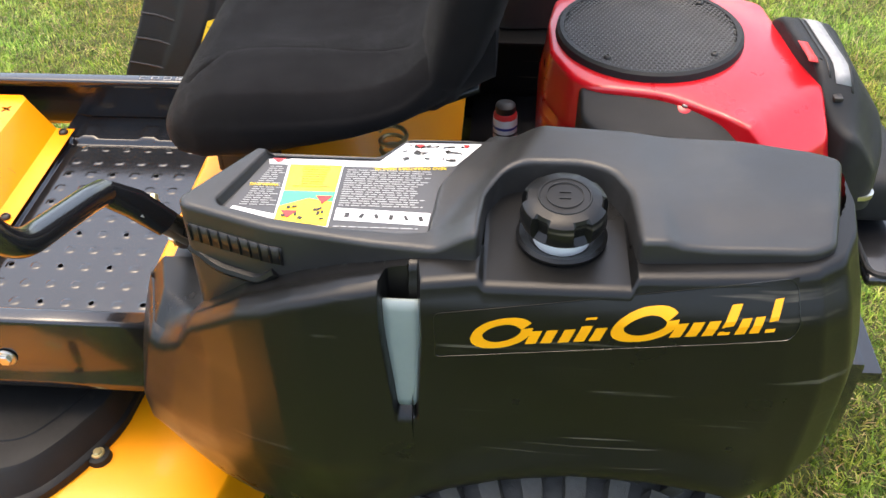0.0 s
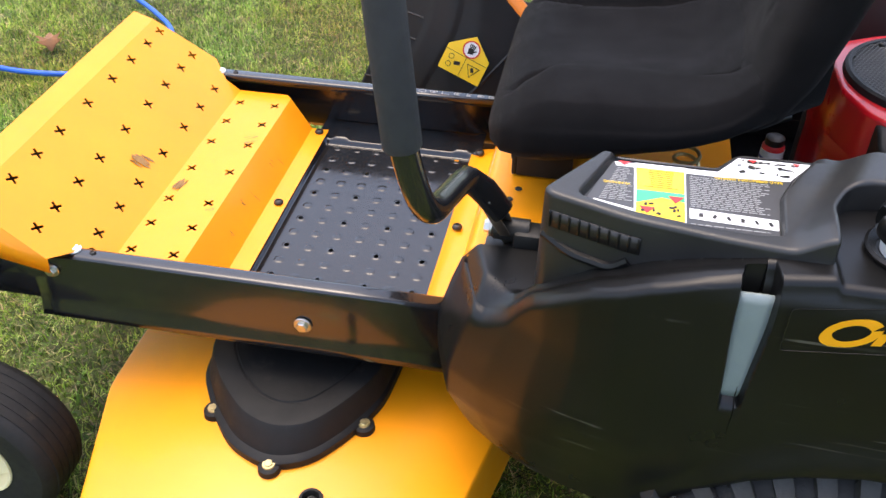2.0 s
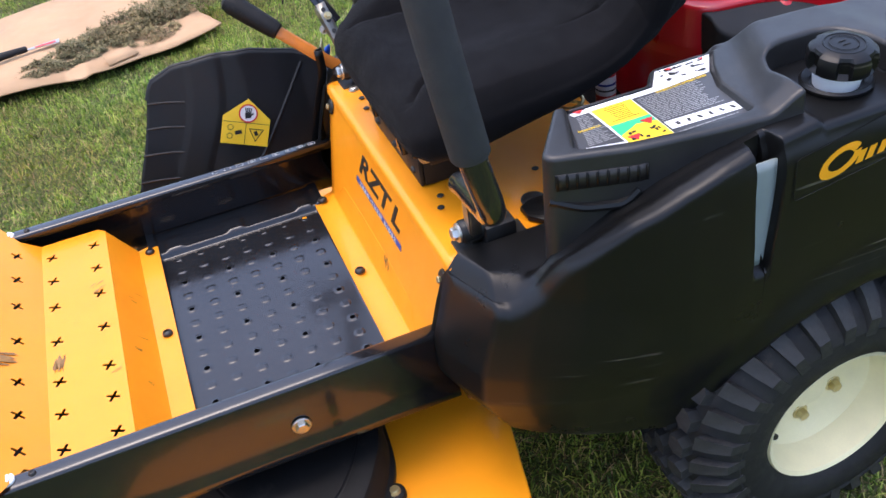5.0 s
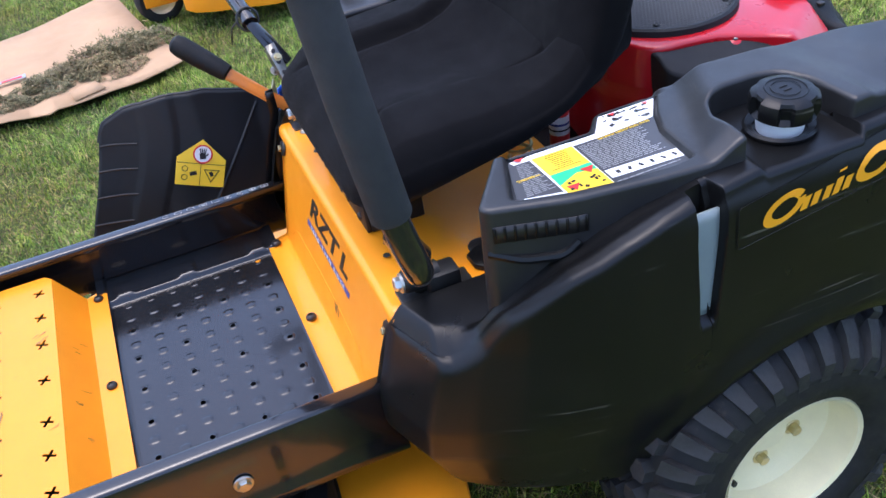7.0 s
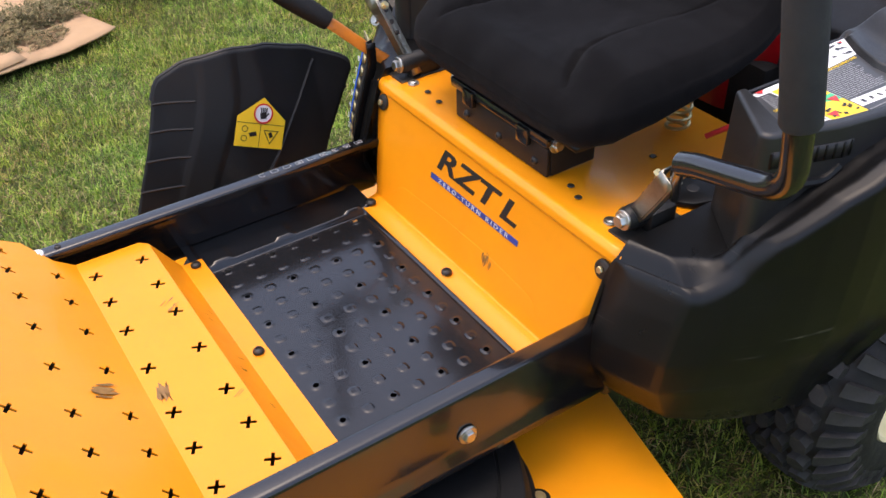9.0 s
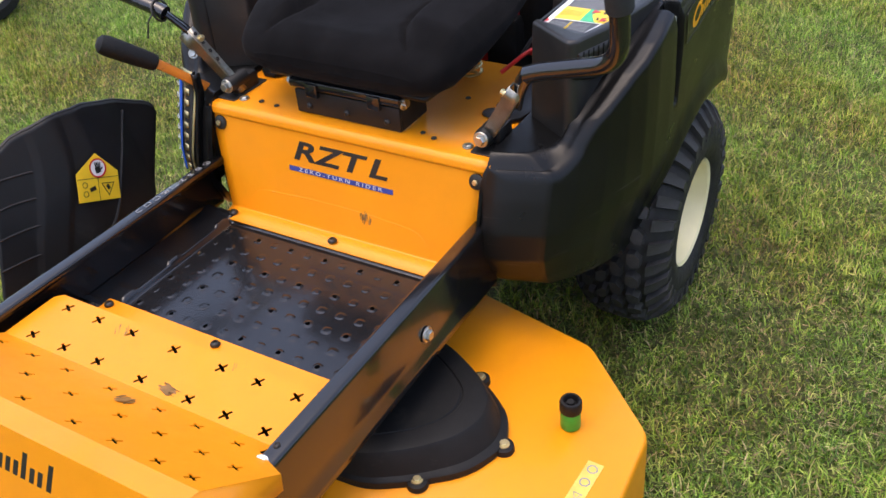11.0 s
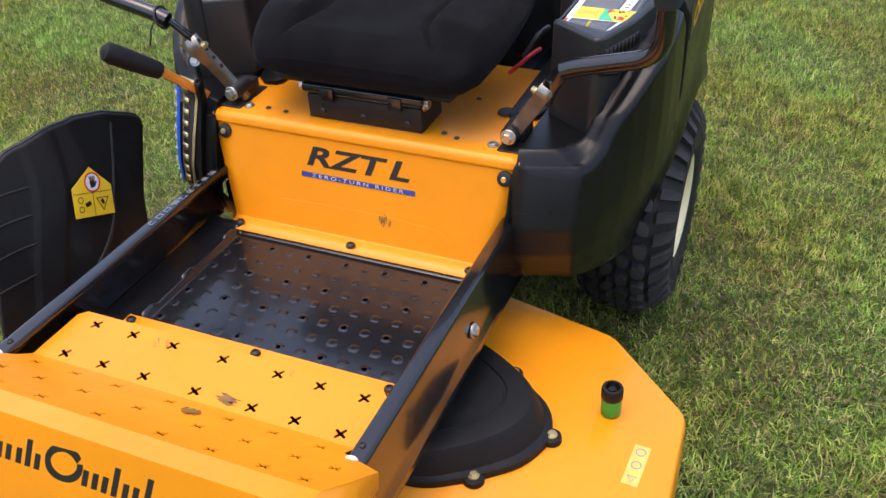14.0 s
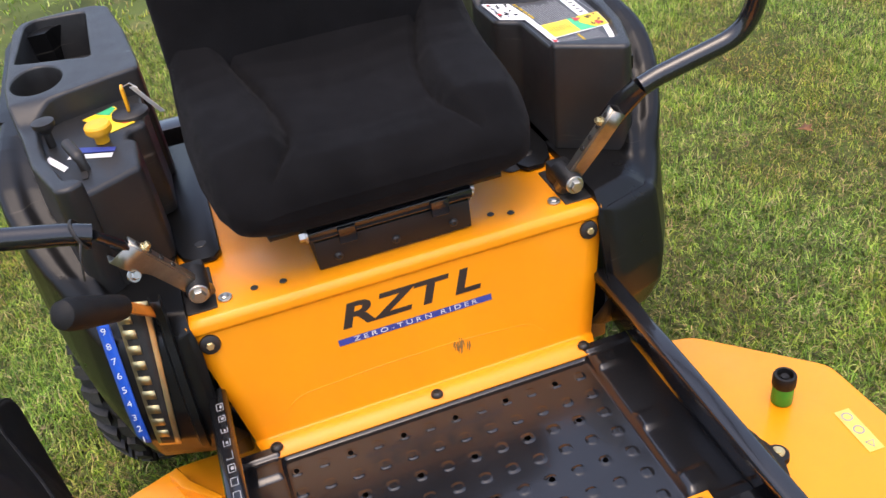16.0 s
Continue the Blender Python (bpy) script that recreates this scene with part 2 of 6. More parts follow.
def box(x0, x1, y0, y1, z0, z1, bevel=0.003, seg=2):
    bm = bmesh.new()
    bmesh.ops.create_cube(bm, size=1.0)
    for v in bm.verts:
        v.co = Vector((x0 + (v.co.x + 0.5) * (x1 - x0), y0 + (v.co.y + 0.5) * (y1 - y0), z0 + (v.co.z + 0.5) * (z1 - z0)))
    if bevel:
        bmesh.ops.bevel(bm, geom=bm.edges[:], offset=bevel, segments=seg, affect="EDGES", profile=0.5)
    return bm


def lathe(profile, seg=32, m=None, closed=False):
    """Turns rows of (radius, height) round the z axis."""
    bm = bmesh.new()
    rings = []
    for r, h in profile:
        if r < 1e-6:
            rings.append([bm.verts.new((0, 0, h))])
        else:
            rings.append([bm.verts.new((r * math.cos(a), r * math.sin(a), h)) for a in (2 * math.pi * k / seg for k in range(seg))])
    pairs = list(zip(rings, rings[1:])) + ([(rings[-1], rings[0])] if closed else [])
    for a, b in pairs:
        for k in range(seg):
            q = [a[k % len(a)], a[(k + 1) % len(a)], b[(k + 1) % len(b)], b[k % len(b)]]
            q = [v for i, v in enumerate(q) if v not in q[:i]]
            if len(q) > 2:
                bm.faces.new(q)
    return moved(bm, m) if m else bm


def rounded(points, radius, steps=6, closed=False):
    """A polyline with its corners rounded off."""
    pts = [Vector(p) for p in points]
    out = []
    n = len(pts)
    for k, p in enumerate(pts):
        if not closed and k in (0, n - 1):
            out.append(p)
            continue
        a, b = pts[k - 1] - p, pts[(k + 1) % n] - p
        r = min(radius, a.length * 0.48, b.length * 0.48)
        s, e = p + a.normalized() * r, p + b.normalized() * r
        for j in range(steps + 1):
            u = j / steps
            out.append(s * (1 - u) ** 2 + p * 2 * u * (1 - u) + e * u * u)
    return out


def tube(points, r, seg=14, flat=1.0, cap=True):
    """A round bar swept along points; r may be a list."""
    pts = [Vector(p) for p in points]
    rs = r if isinstance(r, list) else [r] * len(pts)
    bm = bmesh.new()
    t0 = (pts[1] - pts[0]).normalized()
    side = t0.orthogonal().normalized()
    rings = []
    for k, p in enumerate(pts):
        t = (pts[min(k + 1, len(pts) - 1)] - pts[max(k - 1, 0)]).normalized()
        side = (side - t * side.dot(t)).normalized()
        up = t.cross(side)
        rings.append([bm.verts.new(p + rs[k] * (math.cos(a) * side + flat * math.sin(a) * up)) for a in (2 * math.pi * j / seg for j in range(seg))])
    for a, b in zip(rings, rings[1:]):
        for j in range(seg):
            bm.faces.new((a[j], a[(j + 1) % seg], b[(j + 1) % seg], b[j]))
    if cap:
        bm.faces.new(rings[0][::-1])
        bm.faces.new(rings[-1])
    return bm


def slab(outline, z0, z1, bevel=0.0, seg=2):
    """A plate with an outline in x, y between two heights."""
    bm = bmesh.new()
    lo = [bm.verts.new((p[0], p[1], z0)) for p in outline]
    hi = [bm.verts.new((p[0], p[1], z1)) for p in outline]
    n = len(lo)
    bm.faces.new(lo[::-1])
    top = bm.faces.new(hi)
    for k in range(n):
        bm.faces.new((lo[k], lo[(k + 1) % n], hi[(k + 1) % n], hi[k]))
    if bevel:
        bmesh.ops.bevel(bm, geom=top.edges[:], offset=bevel, segments=seg, affect="EDGES", profile=0.5)
    return bm


def sheet(xs, rows):
    """A grid of points, one row of Vectors for each station."""
    bm = bmesh.new()
    vs = [[bm.verts.new(p) for p in row] for row in rows]
    for a, b in zip(vs, vs[1:]):
        for j in range(len(a) - 1):
            bm.faces.new((a[j], a[j + 1], b[j + 1], b[j]))
    return bm


def flat_with_holes(outline, holes):
    """A plane figure in x, y with openings, as triangles."""
    bm = bmesh.new()
    for loop in (outline, *holes):
        vs = [bm.verts.new((p[0], p[1], 0)) for p in loop]
        for k, v in enumerate(vs):
            bm.edges.new((v, vs[(k + 1) % len(vs)]))
    bmesh.ops.triangle_fill(bm, use_beauty=True, use_dissolve=False, edges=bm.edges[:])
    return bm


def smooth01(u):
    u = max(0.0, min(1.0, u))
    return u * u * (3 - 2 * u)


def curve(x, rows):
    return float(np.interp(x, [r[0] for r in rows], [r[1] for r in rows]))


def aim(at, direction):
    """A pose at a point with its z axis along a direction."""
    return Matrix.Translation(at) @ Vector(direction).to_track_quat("Z", "Y").to_matrix().to_4x4()


def hexbolt(at, direction, r=0.009, h=0.007, washer=True):
    head = lathe([(0, h), (r * 0.82, h), (r, h * 0.8), (r, 0.001), (0, 0.001)], 6)
    bits = [head]
    if washer:
        bits.append(lathe([(0, 0.002), (r * 1.35, 0.002), (r * 1.45, 0.001), (r * 1.45, -0.001), (0, -0.001)], 18))
    return moved(merge(*bits), aim(at, direction))


def panhead(at, direction, r=0.007):
    return moved(lathe([(0, r * 0.3), (r * 0.35, r * 0.3), (r * 0.45, r * 0.55), (r * 0.8, r * 0.42), (r, r * 0.1), (r, -0.001), (0, -0.001)], 16), aim(at, direction))


def letters(text, size, thick=0.0006, shear=0.0, space=1.0, bold=0.0):
    """Writing in the built-in font as a bmesh in x, y."""
    cu = bpy.data.curves.new("writing", "FONT")
    cu.body, cu.size, cu.extrude, cu.shear, cu.space_character = text, size, thick, shear, space
    cu.offset = bold
    cu.align_x, cu.align_y, cu.resolution_u = "CENTER", "CENTER", 3
    ob = bpy.data.objects.new("writing", cu)
    me = bpy.data.meshes.new_from_object(ob)
    bm = bmesh.new()
    bm.from_mesh(me)
    bpy.data.objects.remove(ob)
    bpy.data.curves.remove(cu)
    bpy.data.meshes.remove(me)
    return bm


def frame_of(origin, right, up):
    """A pose whose x axis runs to the right and whose y axis runs up on a surface."""
    x = Vector(right).normalized()
    z = x.cross(Vector(up)).normalized()
    y = z.cross(x)
    m = Matrix((x, y, z)).transposed().to_4x4()
    m.translation = Vector(origin)
    return m


def decal(w, h, cx=0.0, cy=0.0, z=0.0, t=0.0006, turn=0.0):
    bm = box(-w / 2, w / 2, -h / 2, h / 2, 0, t, 0)
    return moved(bm, Matrix.Translation((cx, cy, z)) @ Matrix.Rotation(turn, 4, "Z"))


def pen(points, w=0.0100):
    """A flat pen stroke through points in the plane."""
    pts = rounded([(x, y, 0) for x, y in points], 0.02, 6)
    bm = bmesh.new()
    pr_ = []
    for k, p in enumerate(pts):
        t = (pts[min(k + 1, len(pts) - 1)] - pts[max(k - 1, 0)]).normalized()
        nrm = Vector((-t.y, t.x, 0))
        ww = w * (0.55 + 0.45 * abs(t.y) + 0.25 * abs(t.x))
        pr_.append((bm.verts.new(p + nrm * ww / 2), bm.verts.new(p - nrm * ww / 2)))
    for (a, b), (c, d) in zip(pr_, pr_[1:]):
        bm.faces.new((a, b, d, c))
    return bm


def oval(cx, cy, rx, ry):
    return [(cx + rx * math.cos(q), cy + ry * math.sin(q)) for q in np.linspace(0.5, 0.5 + 2 * math.pi * 0.97, 14)]


# a maker's mark reduced to plain ovals and slanted bars
strokes = [oval(0.022, 0.020, 0.023, 0.016)] + [[(x, 0.004), (x, h)] for x, h in ((0.054, 0.021), (0.068, 0.021), (0.084, 0.021), (0.098, 0.034), (0.112, 0.021))] + [oval(0.150, 0.020, 0.024, 0.016)]
strokes += [[(x, 0.004), (x, h)] for x, h in ((0.183, 0.021), (0.197, 0.021), (0.211, 0.021), (0.225, 0.034), (0.240, 0.021), (0.254, 0.021), (0.270, 0.034))]


# ---- ground ----
bm = bmesh.new()
N = 90
half = 150.0
coords = [half * math.copysign(abs(u) ** 3.2, u) for u in np.linspace(-1, 1, N + 1)]
grid = [[bm.verts.new((x + 0.5, y + 0.5, 0.012 * noise.noise(Vector((x * 0.7, y * 0.7, 3.0))) - 0.006)) for y in coords] for x in coords]
for i in range(N):
    for j in range(N):
        bm.faces.new((grid[i][j], grid[i + 1][j], grid[i + 1][j + 1], grid[i][j + 1]))
ground = part("ground", bm, SOIL, None)
tagged(ground, "mown lawn soil with worn brown patches", "lawn", kind="structure")


# ---- the mower: chassis ----
mower = thing("riding_mower", "yellow and black zero-turn riding mower parked on a mown lawn", "riding mower")

# side rails: a web with a rounded top flange turned in and a foot turned out
RAIL_TOP, RAIL_X0, RAIL_X1 = 0.480, -0.672, -0.012


def rail(s):
    prof = rounded([(0.281, 0.466, 0), (0.281, RAIL_TOP, 0), (0.308, RAIL_TOP, 0), (0.312, 0.392, 0), (0.3155, 0.378, 0), (0.320, 0.362, 0)], 0.008, 4)
    bm = bmesh.new()
    rows = []
    for x in (RAIL_X0, -0.64, -0.61, -0.4, -0.2, RAIL_X1):
        row = []
        for p in prof:
            z = p.y
            cut = max(0.0, (-0.61 - x)) * 0.16
            if z > 0.45:
                z -= cut
            row.append(bm.verts.new((x, s * p.x, z)))
        rows.append(row)
    for a, b in zip(rows, rows[1:]):
        for j in range(len(a) - 1):
            bm.faces.new((a[j], a[j + 1], b[j + 1], b[j]) if s > 0 else (a[j + 1], a[j], b[j], b[j + 1]))
    ob = part("side_rail", bm, GLOSS, mower, "gloss black steel side rail", thick=0.0035)
    return ob


rails = [rail(-1), rail(1)]
for s, ob in zip((-1, 1), rails):
    part("bolt", hexbolt((-0.24, s * 0.3135, 0.412), (0, s, 0), 0.0095, 0.008), STEEL, ob)
    part("bolt", hexbolt((-0.637, s * 0.312, 0.452), (0, s, 0), 0.0085, 0.008), STEEL, ob)
    part("bolt", hexbolt((-0.604, s * 0.290, RAIL_TOP + 0.001), (0, 0, 1), 0.0078, 0.005), WHITE, ob, "white capped bolt head")
    part("hole_plug", panhead((-0.572, s * 0.292, RAIL_TOP + 0.0005), (0, 0, 1), 0.005), PRINT, ob)
# step strip of small unreadable pictograms on the far rail
strip = bmesh.new()
random.seed(4)
for k in range(9):
    x, w = -0.235 + 0.023 * k, random.uniform(0.0045, 0.0075)
    for u0, u1, v0, v1 in ((-w, w, 0.0, 0.0011), (-w, w, 0.0085, 0.0096), (-w, -w + 0.0012, 0.0, 0.0096), (w - 0.0012, w, 0.0, 0.0096), (-w * 0.4, w * 0.4, random.uniform(0.002, 0.004), random.uniform(0.005, 0.007))):
        if random.random() < 0.8:
            strip = merge(strip, box(x + u0, x + u1, 0.2885 + v0, 0.2885 + v1, RAIL_TOP + 0.0004, RAIL_TOP + 0.0007, 0))
tagged(part("pictogram_strip", strip, STRIPGREY, rails[1], "row of small grey pictograms"), kind="stuff")

# stamped foot pan: raised dimples and punched holes on a grid
PX = [-0.107 - 0.0397 * k for k in range(7)]
PY = [0.2205 - 0.0391 * k for k in range(12)]
bm = bmesh.new()
step = 0.0017
nx, ny = int(0.330 / step), int(0.618 / step)
xs = [-0.392 + 0.330 * i / nx for i in range(nx + 1)]
ys = [-0.309 + 0.618 * j / ny for j in range(ny + 1)]


def pan_height(x, y):
    z = 0.374
    k, j = round((-0.107 - x) / 0.0397), round((0.2205 - y) / 0.0391)
    if 0 <= k < 7 and 0 <= j < 12:
        dx, dy = abs(x - PX[k]), abs(y - PY[j])
        d = (dx ** 3 + dy ** 3) ** (1 / 3)
        z += 0.0010 * smooth01((0.0084 - d) / 0.0022)
    # side lip with three raised bosses, and a step at front and back
    lip = smooth01((abs(y) - 0.230) / 0.009)
    boss = max(smooth01((0.022 - abs(x - c)) / 0.013) for c in (-0.345, -0.232, -0.100))
    z += lip * 0.009 + boss * 0.004 * smooth01((abs(y) - 0.236) / 0.008) * smooth01((0.285 - abs(y)) / 0.012)
    z += 0.005 * smooth01((abs(x + 0.227) - 0.145) / 0.008)
    return z


vs = [[bm.verts.new((x, y, pan_height(x, y))) for y in ys] for x in xs]
for i in range(nx):
    for j in range(ny):
        cx, cy = (xs[i] + xs[i + 1]) / 2, (ys[j] + ys[j + 1]) / 2
        k, q = round((-0.107 - cx) / 0.0397), round((0.2205 - cy) / 0.0391)
        if 0 <= k < 7 and 0 <= q < 12 and k % 2 == 0 and q % 2 == 0 and math.hypot(cx - PX[k], cy - PY[q]) < 0.0042:
            continue
        bm.faces.new((vs[i][j], vs[i + 1][j], vs[i + 1][j + 1], vs[i][j + 1]))
pan = part("foot_pan", bm, PANPAINT, mower, "gloss black stamped steel foot pan with raised dimples", sharp=60)

# console: folded yellow sheet with a flange on the pan, a sloping face and a top deck
face_prof = rounded([(-0.080, 0, 0.384), (-0.0385, 0, 0.384), (0.0045, 0, 0.563), (0.0005, 0, 0.5665), (0.003, 0, 0.579), (0.010, 0, 0.5855), (0.36, 0, 0.587)], 0.0035, 4)


def half_width(z, x):
    if x < -0.052 and z < 0.40:
        return 0.252
    u = (z - 0.392) / 0.17
    return 0.264 + 0.012 * smooth01(u * 6) + 0.030 * min(1.0, max(0.0, u)) if u < 1 else 0.306


bm = bmesh.new()
rows = []
for p in face_prof:
    w = half_width(p.z, p.x)
    rows.append([bm.verts.new((p.x, -w + 2 * w * j / 24, p.z)) for j in range(25)])
for a, b in zip(rows, rows[1:]):
    for j in range(24):
        cx = (a[j].co.x + b[j].co.x) / 2
        bm.faces.new((a[j], a[j + 1], b[j + 1], b[j]))
console = part("console", bm, YELLOW, mower, "yellow painted steel seat console", thick=0.003)
# pressed panel lines on the face
N0 = Vector((-0.179, 0, 0.043)).normalized()


def on_face(y, z, lift=0.0):
    x = -0.0385 + (z - 0.384) * 0.043 / 0.179
    return Vector((x, y, z)) + N0 * lift


for s in (-1, 1):
    part("washer", moved(lathe([(0, 0.0045), (0.010, 0.0045), (0.0135, 0.0032), (0.0145, 0.0), (0, -0.001)], 24), aim(on_face(s * 0.282, 0.548, 0.001), N0)), PRINT, console, "black rubber washer")
    part("bolt", hexbolt(on_face(s * 0.282, 0.548, 0.0055), N0, 0.0056, 0.005, False), BRASSY, console)
for y in (-0.238, -0.002, 0.238):
    part("screw", merge(panhead((-0.064, y, 0.3885), (0, 0, 1), 0.009)), PRINT, console, "dark pan-head screw")
crease = tube(rounded([on_face(-0.19, 0.41, -0.0005), on_face(-0.17, 0.432, -0.0004), on_face(-0.06, 0.440, -0.0004), on_face(0.06, 0.440, -0.0004), on_face(0.19, 0.434, -0.0004), on_face(0.215, 0.41, -0.0005)], 0.02), 0.0009, 6)
part("pressed_crease", crease, YELLOW, console)
mf = frame_of(on_face(0.030, 0.5265, 0.0006), (0, -1, 0), (0.043, 0, 0.179))
part("model_lettering", merge(moved(letters("RZT", 0.060, 0.0003, 0.22, 1.02, 0.0016), mf @ Matrix.Diagonal((1.38, 0.84, 1, 1))), moved(letters("L", 0.060, 0.0003, 0.22, 1.0, 0.0016), mf @ Matrix.Translation((0.1115, 0, 0)) @ Matrix.Diagonal((1.38, 0.84, 1, 1)))), PRINT, console, "black slanted model lettering")
mf2 = frame_of(on_face(-0.001, 0.4925, 0.0006), (0, -1, 0), (0.043, 0, 0.179))
part("tagline_stripe", moved(decal(0.232, 0.0095), mf2), STRIPEBLUE, console, "blue stripe with white words")
part("tagline", moved(letters("ZERO-TURN RIDER", 0.0145, 0.0003, 0.0, 1.5), mf2 @ Matrix.Translation((0, 0, 0.0012)) @ Matrix.Diagonal((1.07, 0.68, 1, 1))), TAG, console)
def streaks(n, ln, w, spread, m, seed):
    """Rubbed marks: thin parallel smears of uneven length."""
    rnd = random.Random(seed)
    out = bmesh.new()
    for k in range(n):
        u, v = rnd.gauss(0, spread), rnd.gauss(0, ln * 0.18)
        h, q = ln * rnd.uniform(0.2, 0.6), w * rnd.uniform(0.5, 1.4)
        z = 0.00006 * k
        p = [(u - q * 0.3, v - h), (u + q * 0.2, v - h * 0.8), (u + q, v - h * 0.1), (u + q * 0.6, v + h * 0.7), (u, v + h), (u - q * 0.8, v + h * 0.5), (u - q, v - h * 0.4)]
        out.faces.new([out.verts.new((a + b * rnd.uniform(-0.1, 0.25), b, z)) for a, b in p])
    return moved(out, m)


tagged(part("scuff", streaks(16, 0.020, 0.0011, 0.0075, frame_of(on_face(-0.057, 0.430, 0.0003), (0, -1, 0), (0.043, 0, 0.179)), 8), SCUFF, console, "brown rubbed patch in the paint", sharp=0), kind="stuff")
for x, y in ((0.042, 0.205), (0.038, 0.165), (0.052, -0.150), (0.042, -0.178), (0.2, -0.16)):
    part("hole_plug", lathe([(0, 0.0012), (0.0045, 0.0012), (0.0055, 0), (0, -0.001)], 12, Matrix.Translation((x, y, 0.5880))), PRINT, console)
part("grommet", lathe([(0, 0.003), (0.011, 0.004), (0.017, 0.002), (0.018, 0), (0, -0.001)], 24, Matrix.Translation((0.163, -0.229, 0.588))), PRINT, console, "black rubber grommet")
for s in (-1, 1):
    part("bolt", hexbolt((0.040, s * 0.246, 0.5875), (0, 0, 1), 0.0068, 0.004), STEEL, console)
    # black block: shade of the opening where the control bar passes the top deck
    part("bar_slot_shade", box(0.024, 0.125, min(s * 0.258, s * 0.304), max(s * 0.258, s * 0.304), 0.580, 0.5885, 0.002), PRINT, console, "black block as the shaded slot round the control bar")

# front foot plate: flange, riser, flat tread, rising tread and nose, with cross-shaped openings
TY7 = [0.226, 0.155, 0.081, -0.008, -0.102, -0.171, -0.241]
TY9 = [0.270, 0.217, 0.149, 0.075, -0.013, -0.105, -0.175, -0.245, -0.298]


def cross(cx, cy, r=0.0105, w=0.0022, turn=0.3):
    pts = []
    for k in range(4):
        a = turn + k * math.pi / 2
        for da, rr in ((-0.21, r), (0.21, r), (math.pi / 4, w * 1.55)):
            pts.append((cx + rr * math.cos(a + da), cy + rr * math.sin(a + da)))
    return pts


def facet(p0, p1, outline, holes):
    """Part of the folded plate: u runs from p0 to p1 in x, z; v runs along y."""
    d = Vector((p1[0] - p0[0], 0, p1[1] - p0[1]))
    bm = flat_with_holes(outline, holes)
    m = frame_of((p0[0], 0, p0[1]), d, (0, 1, 0))
    return moved(bm, m)


A0, A1, B1, C1 = (-0.448, 0.452), (-0.558, 0.452), (-0.726, 0.581), (-0.764, 0.594)
lenA, lenB = 0.110, math.hypot(0.168, 0.129)
wa = 0.272
flange = facet((-0.374, 0.392), (-0.408, 0.392), [(0, -0.255), (0.034, -0.255), (0.034, 0.255), (0, 0.255)], [])
riser = facet((-0.408, 0.392), A0, [(0, -0.255), (math.hypot(0.040, 0.06), -wa + 0.012), (math.hypot(0.040, 0.06), wa - 0.012), (0, 0.255)], [])
tread = facet(A0, A1, [(0, -wa + 0.012), (0.012, -wa), (lenA, -wa), (lenA, wa), (0.012, wa), (0, wa - 0.012)], [cross(u, y, turn=0.5) for u in (0.022, 0.093) for y in TY7])
ub = [lenB * (0.590 - 0.558) / 0.168, lenB * (0.648 - 0.558) / 0.168, lenB * (0.707 - 0.558) / 0.168]
# the plate is a little off the middle and narrows towards the nose
wn, wf, nn, nf = -0.338, 0.308, -0.331, 0.289
slope = facet(A1, B1, [(0, -wa), (0.034, -wa), (0.075, wn), (lenB, nn), (lenB, nf), (0.075, wf), (0.034, wa), (0, wa)],
              [cross(ub[0], y, turn=0.5) for y in TY7] + [cross(u, y, turn=0.5) for u in ub[1:] for y in TY9])
nose = facet(B1, C1, [(0, nn), (0.040, nn), (0.040, nf), (0, nf)], [])
front = facet(C1, (-0.802, 0.462), [(0, nn), (0.135, nn + 0.02), (0.135, nf - 0.02), (0, nf)], [])
plate = merge(flange, riser, tread, slope, nose, front)
bmesh.ops.remove_doubles(plate, verts=plate.verts, dist=0.0008)
foot = part("foot_plate", plate, YELLOW, mower, "yellow steel foot plate with cross-shaped grip holes", sharp=0, thick=0.0016)
for s in (-1, 1):
    cheek = bmesh.new()
    a_, b_ = (wn, nn) if s < 0 else (wf, nf)
    vs = [cheek.verts.new((x, y, z)) for x, y, z in ((-0.617, a_, 0.497), (-0.726, b_, 0.5805), (-0.764, b_, 0.5935), (-0.802, b_, 0.548), (-0.794, b_, 0.500), (-0.620, a_, 0.470))]
    for k in range(1, 5):
        cheek.faces.new((vs[0], vs[k], vs[k + 1]))
    part("cheek", cheek, YELLOW, foot, thick=0.003)
for y in (-0.236, -0.002, 0.241):
    part("screw", panhead((-0.389, y, 0.3945), (0, 0, 1), 0.0085), PRINT, foot, "dark pan-head screw")
rubs = [(16, 0.036, 0.0016, 0.0060, (-0.541, -0.060, 0.4524), 1.55), (22, 0.026, 0.0026, 0.0050, (-0.6035, -0.057, 0.4880), 0.2), (5, 0.020, 0.0006, 0.010, (-0.470, 0.10, 0.4524), 0.8), (4, 0.016, 0.0006, 0.006, (-0.455, -0.12, 0.4524), 0.6)]
for k, (n_, ln, w, spread, at, turn) in enumerate(rubs):
    tip = Euler((0, 0.645, 0)).to_matrix().to_4x4() if at[2] > 0.46 else Matrix()
    tagged(part("scuff", streaks(n_, ln, w, spread, Matrix.Translation(at) @ tip @ Matrix.Rotation(turn - math.pi / 2, 4, "Z"), 20 + k), SCUFF, foot, "brown rubbed scuff marks", sharp=0), kind="stuff")
for k, (u, y, ln) in enumerate(((0.3, 0.10, 0.018), (0.5, 0.075, 0.012), (0.35, -0.02, 0.022), (0.6, -0.06, 0.014), (0.4, -0.13, 0.012))):
    at = Vector((-0.408 - 0.040 * u, y, 0.392 + 0.06 * u)) + Vector((0.06, 0, 0.04)).normalized() * 0.0005
    part("scratch", streaks(3, ln, 0.0006, 0.003, frame_of(at, (0, 1, 0.3), (-0.04, 0, 0.06)), 40 + k), SCUFF, foot, sharp=0)
